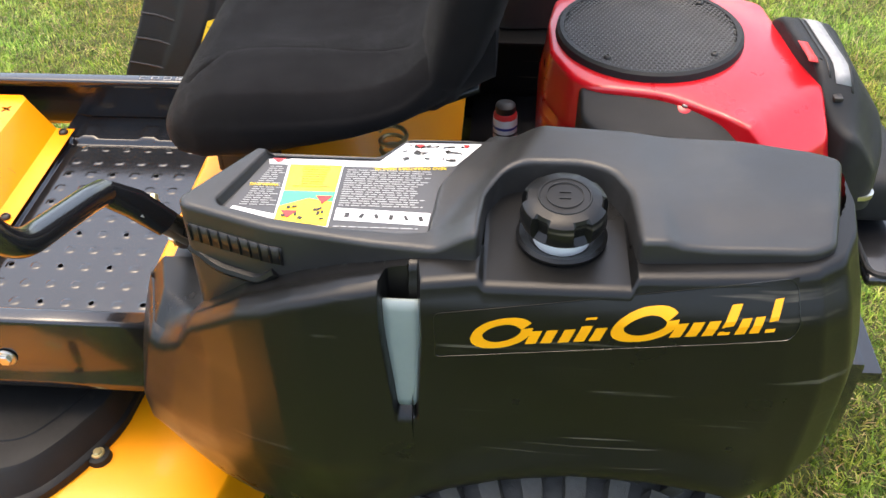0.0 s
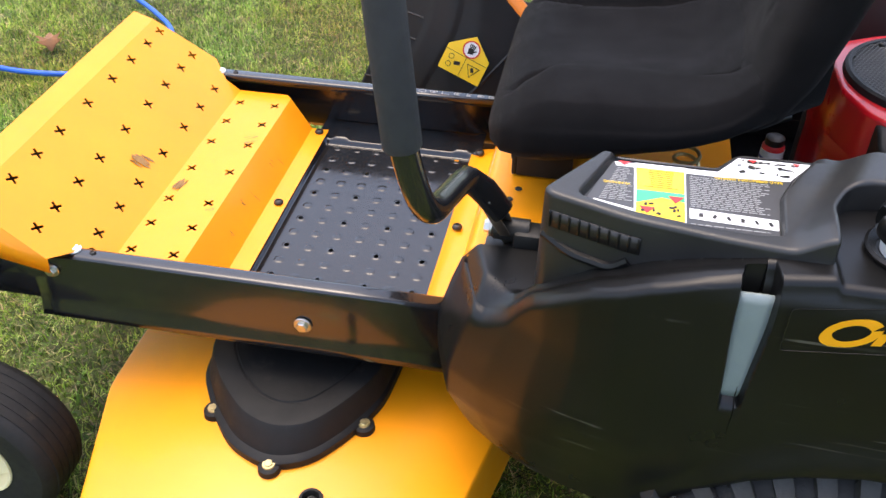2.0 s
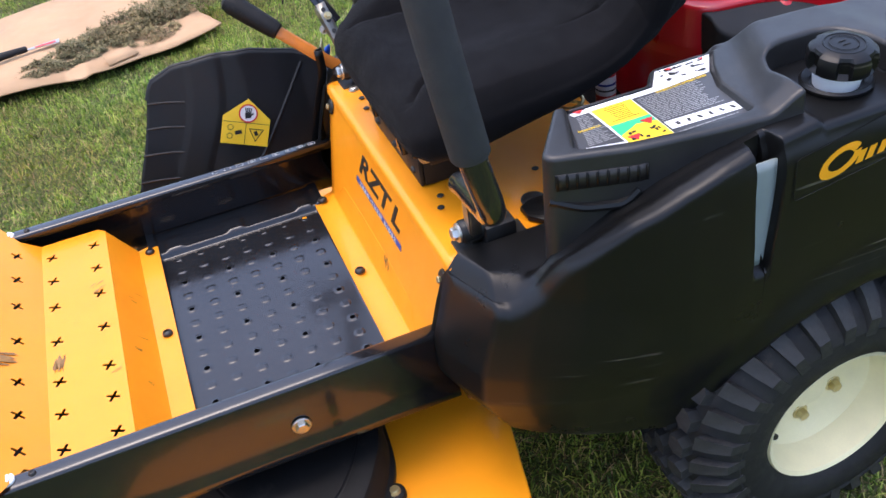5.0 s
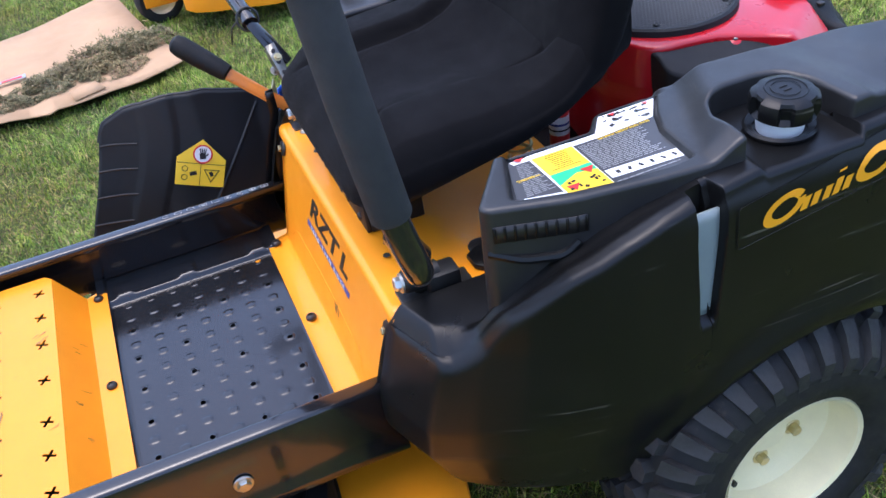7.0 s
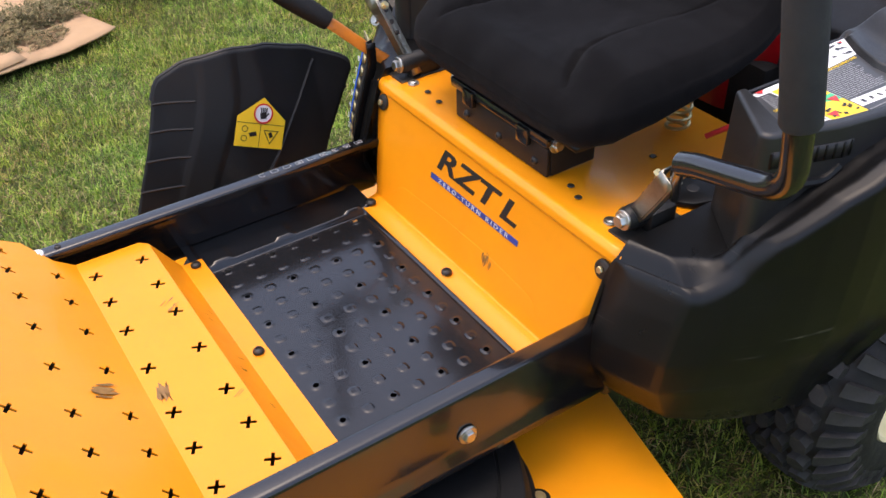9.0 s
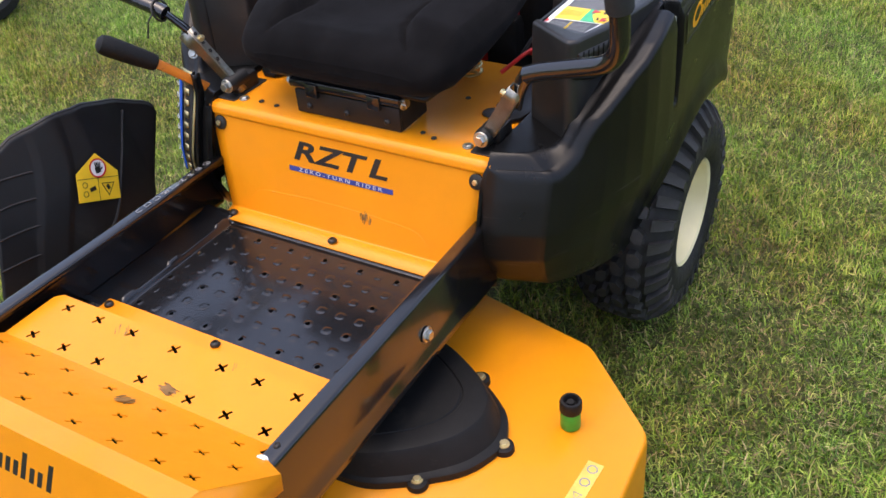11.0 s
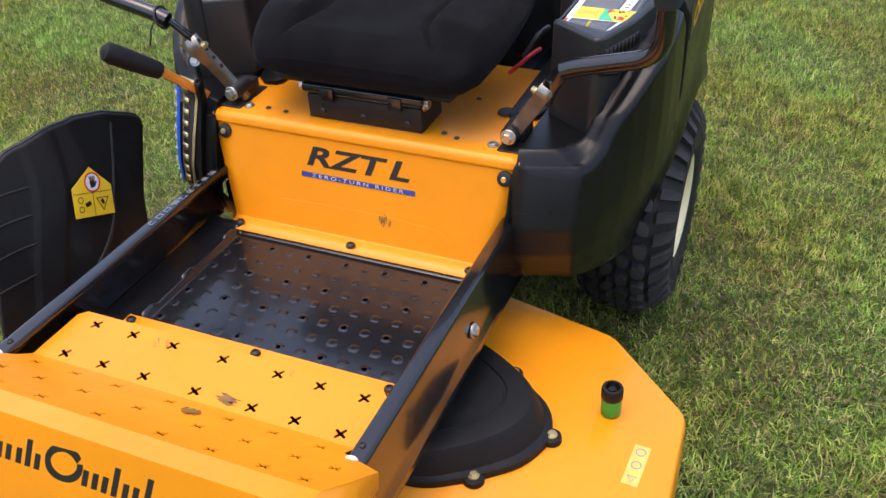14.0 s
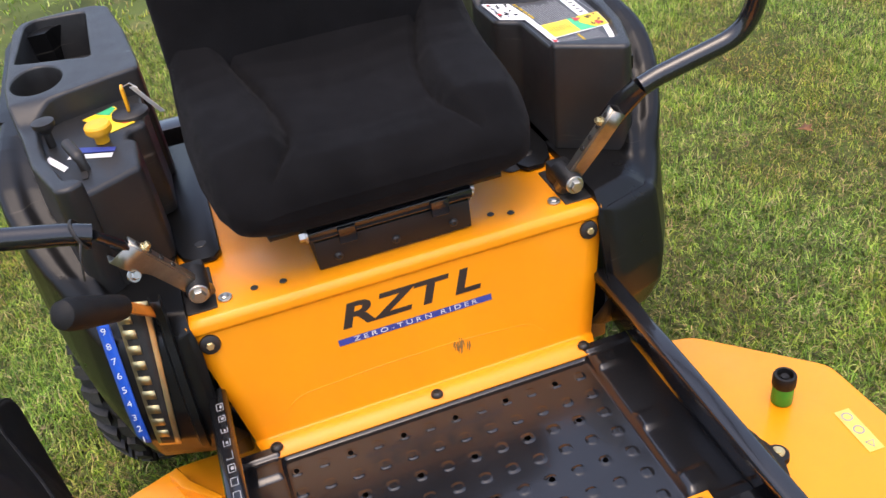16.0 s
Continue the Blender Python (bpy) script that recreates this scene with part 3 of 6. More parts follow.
# Added black sheet: paints the enclosed underside's shade behind the grip holes.
backing = bmesh.new()
sv = [backing.verts.new(p) for p in ((-0.446, -0.262, 0.425), (-0.555, -0.262, 0.430), (-0.745, -0.30, 0.555), (-0.745, 0.30, 0.555), (-0.555, 0.262, 0.430), (-0.446, 0.262, 0.425))]
backing.faces.new((sv[0], sv[1], sv[4], sv[5]))
backing.faces.new((sv[1], sv[2], sv[3], sv[4]))
part("shade_backing", backing, PRINT, foot, "added black sheet as the shade under the foot plate", thick=0.002)
# Frame as a plain black box, which also darkens the grip holes.
part("underframe", box(-0.74, -0.40, -0.255, 0.255, 0.372, 0.384, 0.003), PRINT, foot, "dark frame under the foot plate")
# maker's script on the nose, as plain dark strokes
mk = frame_of((-0.7745, -0.005, 0.545), (0, -1, 0), (0.038, 0, 0.130)) @ Matrix.Translation((0, 0, 0.0035))
for st in strokes:
    part("script_stroke", moved(pen(st, 0.0085), mk @ Matrix.Translation((-0.145, -0.02, 0)) @ Matrix(((1, 0.34, 0, 0), (0, 1.35, 0, 0), (0, 0, 1, 0), (0, 0, 0, 1)))), PRINT, foot, sharp=0)

# cutting deck: a flat top with a rolled edge and a skirt
deck_out = [(-0.575, 0.30), (-0.575, -0.34), (-0.500, -0.60), (-0.42, -0.652), (-0.135, -0.640), (0.020, -0.482), (0.075, -0.235), (0.11, 0.0), (0.11, 0.40), (0.072, 0.50), (-0.03, 0.515), (-0.36, 0.515), (-0.50, 0.47)]
bm = bmesh.new()
ring = rounded([(x, y, 0) for x, y in deck_out], 0.018, 3, closed=True)
cen = Vector((-0.25, -0.05, 0))
levels = [(1.0, 0.240), (1.006, 0.2385), (1.011, 0.233), (1.013, 0.224), (1.016, 0.10)]
loops = []
for sc_, z in levels:
    loops.append([bm.verts.new((cen.x + (p.x - cen.x) * sc_, cen.y + (p.y - cen.y) * sc_, z)) for p in ring])
for a, b in zip(loops, loops[1:]):
    for k in range(len(a)):
        bm.faces.new((a[k], a[(k + 1) % len(a)], b[(k + 1) % len(b)], b[k]))
bm.faces.new(loops[0])
deck = part("cutting_deck", bm, YELLOW, mower, "yellow painted steel cutting deck", sharp=50)


COVER_FOOT = [(-0.435, -0.20), (-0.430, -0.30), (-0.385, -0.372), (-0.335, -0.430), (-0.265, -0.458), (-0.205, -0.435), (-0.16, -0.375), (-0.124, -0.30), (-0.115, -0.20)]
COVER_TOP = [(-0.420, -0.20), (-0.413, -0.280), (-0.365, -0.350), (-0.310, -0.398), (-0.262, -0.412), (-0.215, -0.398), (-0.178, -0.352), (-0.138, -0.280), (-0.130, -0.20)]


def spindle_cover(cx, cy, s):
    lo = rounded([(x, y, 0) for x, y in COVER_FOOT], 0.03, 4)
    hi = rounded([(x, y, 0) for x, y in COVER_TOP], 0.03, 4)
    mid = Vector((-0.27, -0.24, 0))
    bm = bmesh.new()
    rows = []
    for u, shrink, z in ((0, 1.0, 0.2405), (0, 1.0, 0.2535), (0.10, 1.0, 0.2565), (0.30, 1.0, 0.259), (0.72, 1.0, 0.2935), (0.86, 1.0, 0.2990), (0.98, 0.99, 0.3005), (1, 0.80, 0.3015), (1, 0.79, 0.2995), (1, 0.775, 0.2995), (1, 0.765, 0.3015), (1, 0.3, 0.302)):
        rows.append([])
        for p, q in zip(lo, hi):
            c = p.lerp(q, u)
            c = mid + (c - mid) * shrink
            rows[-1].append(bm.verts.new((cx + c.x + 0.268, cy + s * (c.y + 0.30), z)))
    for a, b in zip(rows, rows[1:]):
        for k in range(len(a)):
            bm.faces.new((a[k], a[(k + 1) % len(a)], b[(k + 1) % len(b)], b[k]))
    bm.faces.new(rows[-1])
    cov = part("spindle_cover", bm, MATTE, deck, "matt black moulded belt cover", sharp=26)
    for bx, by in ((-0.385, -0.366), (-0.263, -0.453), (-0.145, -0.349)):
        dx, dy = bx - (-0.268), by - (-0.30)
        ear = moved(lathe([(0, 0.012), (0.013, 0.012), (0.0165, 0.010), (0.0175, 0.0), (0, 0.0)], 18), Matrix.Translation((cx + dx, cy + s * dy, 0.2405)))
        part("ear", ear, MATTE, cov)
        part("bolt", hexbolt((cx + dx, cy + s * dy, 0.253), (0, 0, 1), 0.0068, 0.005), BRASSY, cov)


spindle_cover(-0.268, -0.30, 1)
spindle_cover(-0.268, 0.34, -1)
# upright tab and bolt at the far rear edge of the deck
tab = slab([(-0.008, 0.345), (0.045, 0.398), (0.080, 0.414), (0.090, 0.40), (0.050, 0.385), (0.0, 0.336)], 0.238, 0.262, 0.002)
part("deck_tab", tab, YELLOW, deck, "yellow folded tab")
part("bolt", hexbolt((-0.050, 0.356, 0.2405), (0, 0, 1), 0.008, 0.016), BRASSY, deck)
# warning decal on the deck
dm = frame_of((-0.268, -0.592, 0.2405), (-1, 0.05, 0), (-0.05, -1, 0))
part("deck_decal", moved(decal(0.085, 0.026), dm), PALEYELLOW, deck, "pale yellow warning decal")
dd = bmesh.new()
for k in range(3):
    dd = merge(dd, moved(lathe([(0.0065, 0.0004), (0.009, 0.0004), (0.009, 0), (0.0065, 0)], 3 if k == 2 else 8, None, True), dm @ Matrix.Translation((-0.028 + 0.028 * k, 0, 0.0007))))
part("deck_decal_marks", dd, STRIPGREY, deck)


# wheels
def wheel(cx, cy, cz, R, W, rim_r, s, tread, name, label):
    """A wheel on the y axis; s: the side on which its face shows."""
    hub = assembly(name, mower, label)
    q = Matrix.Translation((cx, cy, cz)) @ Matrix.Rotation(-s * math.pi / 2, 4, "X")
    hw = W / 2

    def crown(v):
        return R * (0.925 - 0.23 * abs(v) ** 3.4)

    vs_ = (0, 0.3, 0.5, 0.65, 0.78, 0.88, 0.95)
    if tread == "lugs":
        out = [(crown(v), hw * v) for v in vs_] + [(R * 0.690, hw * 0.985), (R * 0.675, hw * 0.965), (R * 0.60, hw * 1.0), (rim_r + 0.010, hw * 0.95), (rim_r * 0.97, hw * 0.80)]
    else:
        out = [(R * 0.976, 0), (R * 0.972, hw * 0.4), (R * 0.962, hw * 0.72), (R * 0.92, hw * 0.88), (R * 0.86, hw * 0.965), (R * 0.845, hw * 0.955), (R * 0.74, hw * 1.0), (rim_r + 0.012, hw * 0.92), (rim_r * 0.97, hw * 0.80)]
    body = [(r, -h) for r, h in out[:0:-1]] + out
    ty = part("tyre", lathe(body, 64, q), RUBBER, hub, "black rubber tyre with dried mud")
    if tread == "lugs":
        n = 30
        made = []
        # three rows of blocks on each half: stepped centre, slanted middle, deep shoulder blocks
        inner_bar = [(-0.36, 0.03), (0.10, 0.03), (0.34, 0.12), (0.34, 0.26), (-0.10, 0.26), (-0.36, 0.15)]
        middle_bar = [(-0.34, 0.33), (0.12, 0.33), (0.36, 0.44), (0.36, 0.58), (-0.08, 0.58), (-0.34, 0.47)]
        outer_bar = [(-0.22, 0.66), (0.34, 0.66), (0.30, 0.82), (0.24, 1.0), (-0.24, 1.0), (-0.26, 0.82)]
        for side in (1, -1):
            for path, off in ((inner_bar, 0.0), (middle_bar, 0.5), (outer_bar, 0.98)):
                m = len(path)
                bm = bmesh.new()
                lo, hi = [], []
                uc, vc = sum(p[0] for p in path) / m, sum(p[1] for p in path) / m
                for u, v in path:
                    uu, vv = uc + (u - uc) * 0.84, vc + (v - vc) * 0.92
                    for lst, r, a, h in ((lo, crown(v) - 0.010, uc + (u - uc) * 1.0, v * 0.985), (hi, crown(vv) + 0.0180, uu, vv * 1.01)):
                        ang = a * 2 * math.pi / n
                        lst.append(bm.verts.new((r * math.cos(ang), r * math.sin(ang), side * h * hw)))
                for k in range(m // 2 - 1):
                    bm.faces.new((hi[k], hi[k + 1], hi[m - 2 - k], hi[m - 1 - k]))
                for k in range(m):
                    bm.faces.new((lo[k], lo[(k + 1) % m], hi[(k + 1) % m], hi[k]))
                made.append(("tread_lug", part("tread_lug", bm, LUG, hub, sharp=25), off + (0.0 if side > 0 else 0.5)))
        for nm, ob, off in made:
            for k in range(n):
                o = ob if k == 0 else new(nm, ob.data)
                o.parent = hub
                o.matrix_basis = q @ Matrix.Rotation(2 * math.pi * (k + off) / n, 4, "Z")
    else:
        for v in (-0.55, -0.28, 0.0, 0.28, 0.55):
            part("tread_rib", lathe([(R * 0.965, (v - 0.11) * hw), (R * 0.988 - 0.012 * abs(v) * R, (v - 0.09) * hw), (R * 0.988 - 0.012 * abs(v) * R, (v + 0.09) * hw), (R * 0.965, (v + 0.11) * hw)], 64, q), RUBBER, ty)
    rim = [(rim_r * 0.99, hw * 0.78), (rim_r * 1.02, hw * 0.86), (rim_r * 1.0, hw * 0.90), (rim_r * 0.95, hw * 0.86), (rim_r * 0.92, hw * 0.70), (rim_r * 0.86, hw * 0.40), (rim_r * 0.70, hw * 0.30), (rim_r * 0.60, hw * 0.22), (rim_r * 0.30, hw * 0.20), (rim_r * 0.28, hw * 0.30), (0, hw * 0.30)]
    rm = part("rim", lathe(rim, 48, q), CREAM, hub, "cream painted steel rim")
    for k in range(5 if tread == "lugs" else 0):
        a = 2 * math.pi * k / 5 + 0.9
        p = q @ Vector((rim_r * 0.48 * math.cos(a), rim_r * 0.48 * math.sin(a), hw * 0.21))
        part("lug_nut", hexbolt(p, (0, s, 0), 0.0095, 0.013), BRASSY, rm)
    p = q @ Vector((rim_r * 0.78 * math.cos(3.6), rim_r * 0.78 * math.sin(3.6), hw * 0.33))
    part("valve", tube([p, p + Vector((0.004, s * 0.026, 0.004))], 0.005, 8), PRINT, rm)
    return hub



WX, WZ = 0.490, 0.252
wheel(WX, -0.432, WZ, 0.254, 0.207, 0.117, -1, "lugs", "drive_wheel", "rear drive wheel with turf tyre and cream rim")
wheel(WX, 0.432, WZ, 0.254, 0.207, 0.117, 1, "lugs", "drive_wheel", "rear drive wheel with turf tyre and cream rim")


# ---- the mower: moulded fenders ----
from mathutils.geometry import delaunay_2d_cdt

ARCH = [(0.0, 0.400), (0.012, 0.352), (0.10, 0.338), (0.20, 0.320), (0.235, 0.308), (0.252, 0.312), (0.285, 0.352), (0.33, 0.418), (0.375, 0.462), (0.43, 0.490), (0.50, 0.505), (0.58, 0.502), (0.65, 0.486), (0.685, 0.470), (0.715, 0.472), (0.745, 0.51), (0.80, 0.58)]
LEDGE = [(0.0, 0.598), (0.062, 0.598), (0.078, 0.610), (0.105, 0.646), (0.17, 0.701), (0.23, 0.732), (0.28, 0.749), (0.31, 0.756), (0.345, 0.760), (0.42, 0.767), (0.6, 0.772), (0.80, 0.780)]
UPPER = [(0.08, 0.404), (0.108, 0.410), (0.2, 0.442), (0.30, 0.458), (0.374, 0.465), (0.45, 0.472), (0.80, 0.472)]
PLAN = [(0.006, 0.306), (0.010, 0.325), (0.037, 0.408), (0.076, 0.438), (0.12, 0.464), (0.16, 0.481), (0.2, 0.493), (0.24, 0.499), (0.30, 0.502), (0.69, 0.502), (0.73, 0.496), (0.76, 0.480), (0.778, 0.445), (0.786, 0.405)]
VALLEY = [(0.0, 0.598), (0.06, 0.599), (0.08, 0.606), (0.105, 0.636), (0.17, 0.692), (0.23, 0.724), (0.28, 0.743), (0.31, 0.751), (0.345, 0.760)]
FORE = [(0.33, 0.006), (0.37, -0.020), (0.42, -0.044), (0.47, -0.042), (0.53, -0.024), (0.598, 0.0), (0.9, 0.0)]


def plan(x):
    return curve(x, PLAN)


def window_half(z):
    return 0.010 + 0.007 * smooth01((z - 0.58) / 0.14)


def wall(x, z, left):
    zb = curve(x, ARCH)
    back = smooth01((x - 0.04) / 0.2)
    d = plan(x) + back * 0.009 * (1 - ((z - 0.62) / 0.22) ** 2) - (0.010 + 0.014 * back) * smooth01((0.50 - z) / 0.16)
    d -= back * 0.018 * smooth01((z - 0.728) / 0.05)
    near = z - zb
    if 0.24 < x < 0.72:
        d += 0.012 * math.exp(-((near - 0.012) / 0.03) ** 2) * smooth01((x - 0.24) / 0.06) * smooth01((0.72 - x) / 0.05)
    if left:
        cut = smooth01((window_half(z) - abs(x - 0.334)) / 0.006 + 0.5) * smooth01((z - 0.574) / 0.024)
        d -= 0.026 * cut
    return d


def lean(x, z):
    x0 = x
    x += (1 - smooth01((x0 - 0.006) / 0.22)) * curve(z, FORE)
    return x - smooth01((x0 - 0.62) / 0.14) * 0.034 * smooth01((z - 0.62) / 0.2)


def shoulder(x, d, left):
    """Height of the lower body: a ledge that falls to the front and a shallow bay for the filler."""
    s = curve(x, LEDGE)
    if x < 0.34:
        # low shelf in front, a valley beside the upper body and a ridge along the outer edge
        ramp = max(0.0, min(1.0, (x - 0.050) / 0.045))
        tilt = 0.034 * smooth01((d - plan(x) + 0.055) / 0.060) * (1 - ramp)
        valley = 0.599 + (curve(x, VALLEY) - 0.599) * smooth01((d - curve(x, UPPER) + 0.022) / 0.020) - tilt
        band = smooth01((d - plan(x) + 0.036) / 0.020) * ramp
        s = valley + (s - valley) * band
    bay = smooth01((0.0715 - abs(x - 0.476)) / 0.006) if left else 0.0
    s -= (s - 0.760) * bay
    # hidden well under the upper body
    under = 0.349 if bay > 0.5 else min(curve(x, UPPER) - 0.016, plan(x) - 0.060)
    if not left and 0.39 < x < 0.735:
        under = plan(x) - 0.026
    return s - 0.09 * smooth01((under - d) / 0.006) * smooth01((x - 0.19) / 0.03)


def fender(s, label):
    left = s < 0
    xs_ = sorted([0.006, 0.010, 0.4045, 0.4065, 0.4085, 0.4105, 0.5415, 0.5435, 0.5455, 0.5475] + list(np.arange(0.0132, 0.307, 0.0034)) + list(np.arange(0.3085, 0.355, 0.0011)) + list(np.arange(0.357, 0.4035, 0.0034)) + list(np.arange(0.4135, 0.540, 0.006)) + list(np.arange(0.550, 0.760, 0.0045)) + list(np.arange(0.761, 0.7865, 0.0025)))
    rows = []
    for x in xs_:
        row = []
        zt = shoulder(x, wall(x, curve(x, LEDGE), left) - 0.02, left)
        zb = curve(x, ARCH)
        rad = min(0.011 + 0.007 * smooth01((0.10 - x) / 0.04), max(0.004, 0.5 * (plan(x) - 0.300)))
        # turned-in lip, wall, rounded shoulder, top, inner side
        for k in range(46):
            z = zb + (zt - rad - zb) * k / 45
            row.append((x, wall(x, z, left), z))
        row.insert(0, (x, wall(x, zb, left) - 0.03, zb + 0.012))
        row.insert(1, (x, wall(x, zb, left) - 0.006, zb - 0.002))
        d0 = wall(x, zt - rad, left)
        for q in (0.2, 0.4, 0.6, 0.8):
            row.append((x, d0 - rad * (1 - math.cos(q * math.pi / 2)), zt - rad + rad * math.sin(q * math.pi / 2)))
        d1 = d0 - rad - 0.001
        d2 = min(0.318 if x > 0.19 else 0.301, d1 - 0.004)
        for k in range(34):
            d = d1 + (d2 - d1) * (k / 33) ** 1.5
            row.append((x, d, shoulder(x, d, left)))
        ze = shoulder(x, d2, left)
        for k in range(1, 7):
            row.append((x, d2 - 0.003, ze + (0.44 - ze) * k / 6))
        rows.append([Vector((lean(px, pz), s * pd, pz)) for px, pd, pz in row])
    # the rear end closes towards the inner side
    rows.append([Vector((p.x, s * min(abs(p.y), 0.316), p.z)) for p in rows[-1]])
    bm = sheet(None, rows)
    bm.verts.ensure_lookup_table()
    bm.faces.new([bm.verts[k] for k in range(len(rows[0]))])
    return part("fender", bm, PLASTIC, mower, label, sharp=40)


def outline_of(points, corner, gap=0.006):
    """A closed outline with rounded corners and even points, counter-clockwise."""
    pts = [p.to_2d() for p in rounded([(x, y, 0) for x, y in points], corner, 6, True)]
    out = []
    for k, p in enumerate(pts):
        q = pts[(k + 1) % len(pts)]
        m = max(1, int((q - p).length / gap))
        if (q - p).length > 1e-5:
            out += [p.lerp(q, j / m) for j in range(m)]
    if sum(a.x * b.y - b.x * a.y for a, b in zip(out, out[1:] + out[:1])) < 0:
        out.reverse()
    return out


def grown(loop, by):
    out = []
    n = len(loop)
    for k, p in enumerate(loop):
        t = (loop[(k + 1) % n] - loop[k - 1]).normalized()
        out.append(p + Vector((t.y, -t.x)) * by)
    return out


def moulding(outline, top_z, base, r=0.006, draft=0.003, holes=(), grid=0.010):
    """A moulded block: draughted walls, rounded rim, a top that follows top_z(x, y), and wells given as (loop, floor height, edge radius)."""
    bm = bmesh.new()

    def ring(loop, z):
        return [bm.verts.new((p.x, p.y, z(p.x, p.y) if callable(z) else z)) for p in loop]

    def strip(a, b):
        n = len(a)
        for k in range(n):
            bm.faces.new((a[k], a[(k + 1) % n], b[(k + 1) % n], b[k]))

    quarter = [(math.sin(q * math.pi / 2), math.cos(q * math.pi / 2)) for q in (0, 0.2, 0.4, 0.6, 0.8, 1.0)]
    rings = [ring(grown(outline, draft), base)] + [ring(grown(outline, -r * (1 - c)), lambda x, y, s=s: top_z(x, y) - r * (1 - s)) for s, c in quarter]
    for a, b in zip(rings, rings[1:]):
        strip(a, b)
    loops = [rings[-1]]
    for loop, floor, hr in holes:
        hl = list(loop)
        hs = [ring(grown(hl, hr * (1 - c)), lambda x, y, s=s: top_z(x, y) - hr * (1 - s)) for s, c in quarter]
        hs.insert(0, ring(grown(hl, -0.003), floor))
        for a, b in zip(hs, hs[1:]):
            strip(b, a)
        bm.faces.new(hs[0])
        loops.append(hs[-1])
    co, edges = [], []
    flat = [v for lp in loops for v in lp]
    for lp in loops:
        b0 = len(co)
        co += [v.co.to_2d() for v in lp]
        edges += [(b0 + k, b0 + (k + 1) % len(lp)) for k in range(len(lp))]

    def inside(p, lp):
        c = False
        for k in range(len(lp)):
            a, b = lp[k].co, lp[k - 1].co
            if (a.y > p[1]) != (b.y > p[1]) and p[0] < (b.x - a.x) * (p[1] - a.y) / (b.y - a.y) + a.x:
                c = not c
        return c

    xs2, ys2 = [c.x for c in co], [c.y for c in co]
    fixed = len(co)
    arr = np.array([tuple(c) for c in co])
    for x in np.arange(min(xs2), max(xs2), grid):
        for y in np.arange(min(ys2), max(ys2), grid):
            if inside((x, y), loops[0]) and not any(inside((x, y), h) for h in loops[1:]) and np.min((arr[:, 0] - x) ** 2 + (arr[:, 1] - y) ** 2) > (0.35 * grid) ** 2:
                co.append(Vector((x, y)))
    vo, _, fo, ov, _, _ = delaunay_2d_cdt(co, edges, [], 0, 1e-6)
    made = {}

    def vert(i):
        if i not in made:
            src = [k for k in ov[i] if k < fixed]
            made[i] = flat[src[0]] if src else bm.verts.new((vo[i].x, vo[i].y, top_z(vo[i].x, vo[i].y)))
        return made[i]

    for f in fo:
        c = sum((vo[i] for i in f), Vector((0, 0))) / len(f)
        if inside(c, loops[0]) and not any(inside(c, h) for h in loops[1:]):
            vs_ = [vert(i) for i in f]
            if len(set(vs_)) == len(vs_) and not bm.faces.get(vs_):
                bm.faces.new(vs_)
    return bm


tank = fender(-1, "black moulded fender with the fuel tank")
pod = fender(1, "black moulded fender with controls and cup holder")


# upper body of the tank: tray, hump round the filler bay and a flat rear lid
def tank_top(x, y):
    d = -y
    hump = smooth01((x - 0.358 - 0.42 * max(0.0, 0.44 - d)) / 0.048)
    z = 0.772 + 0.024 * hump - 0.004 * smooth01((x - 0.545 - 0.15 * (d - 0.31)) / 0.05)
    z -= 0.004 * smooth01((x - 0.575) / 0.006) * smooth01((d - 0.40) / 0.06)
    # the tray is open towards the seat: no lip along its inner edge
    inner = curve(x, [(0.160, 0.318), (0.300, 0.322), (0.325, 0.289), (0.41, 0.290)])
    return z - (z - 0.7640) * smooth01((inner + 0.002 - d) / 0.004) * smooth01((x - 0.172) / 0.008) * smooth01((0.412 - x) / 0.010)


body = [(0.163, 0.310), (0.103, 0.398), (0.109, 0.411), (0.2, 0.442), (0.30, 0.459), (0.374, 0.467), (0.402, 0.470), (0.405, 0.463), (0.4085, 0.398), (0.424, 0.367), (0.450, 0.357), (0.503, 0.357), (0.528, 0.367), (0.5435, 0.398), (0.547, 0.465), (0.550, 0.472), (0.700, 0.469), (0.722, 0.458), (0.755, 0.334), (0.735, 0.322), (0.66, 0.304), (0.575, 0.300), (0.46, 0.290), (0.425, 0.277), (0.318, 0.277), (0.292, 0.311), (0.172, 0.311)]
tray = [(0.1765, 0.3160), (0.143, 0.400), (0.147, 0.4075), (0.204, 0.4255), (0.262, 0.436), (0.330, 0.442), (0.357, 0.438), (0.3615, 0.366), (0.378, 0.328), (0.402, 0.291), (0.391, 0.284), (0.322, 0.285), (0.297, 0.3185)]
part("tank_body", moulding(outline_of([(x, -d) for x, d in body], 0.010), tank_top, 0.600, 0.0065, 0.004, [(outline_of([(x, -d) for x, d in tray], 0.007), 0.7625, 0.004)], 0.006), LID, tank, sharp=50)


# upper body of the other side: control panel in front, rim outside, cup well and bin behind
def pod_top(x, y):
    return 0.772 + 0.022 * smooth01((x - 0.325) / 0.05)


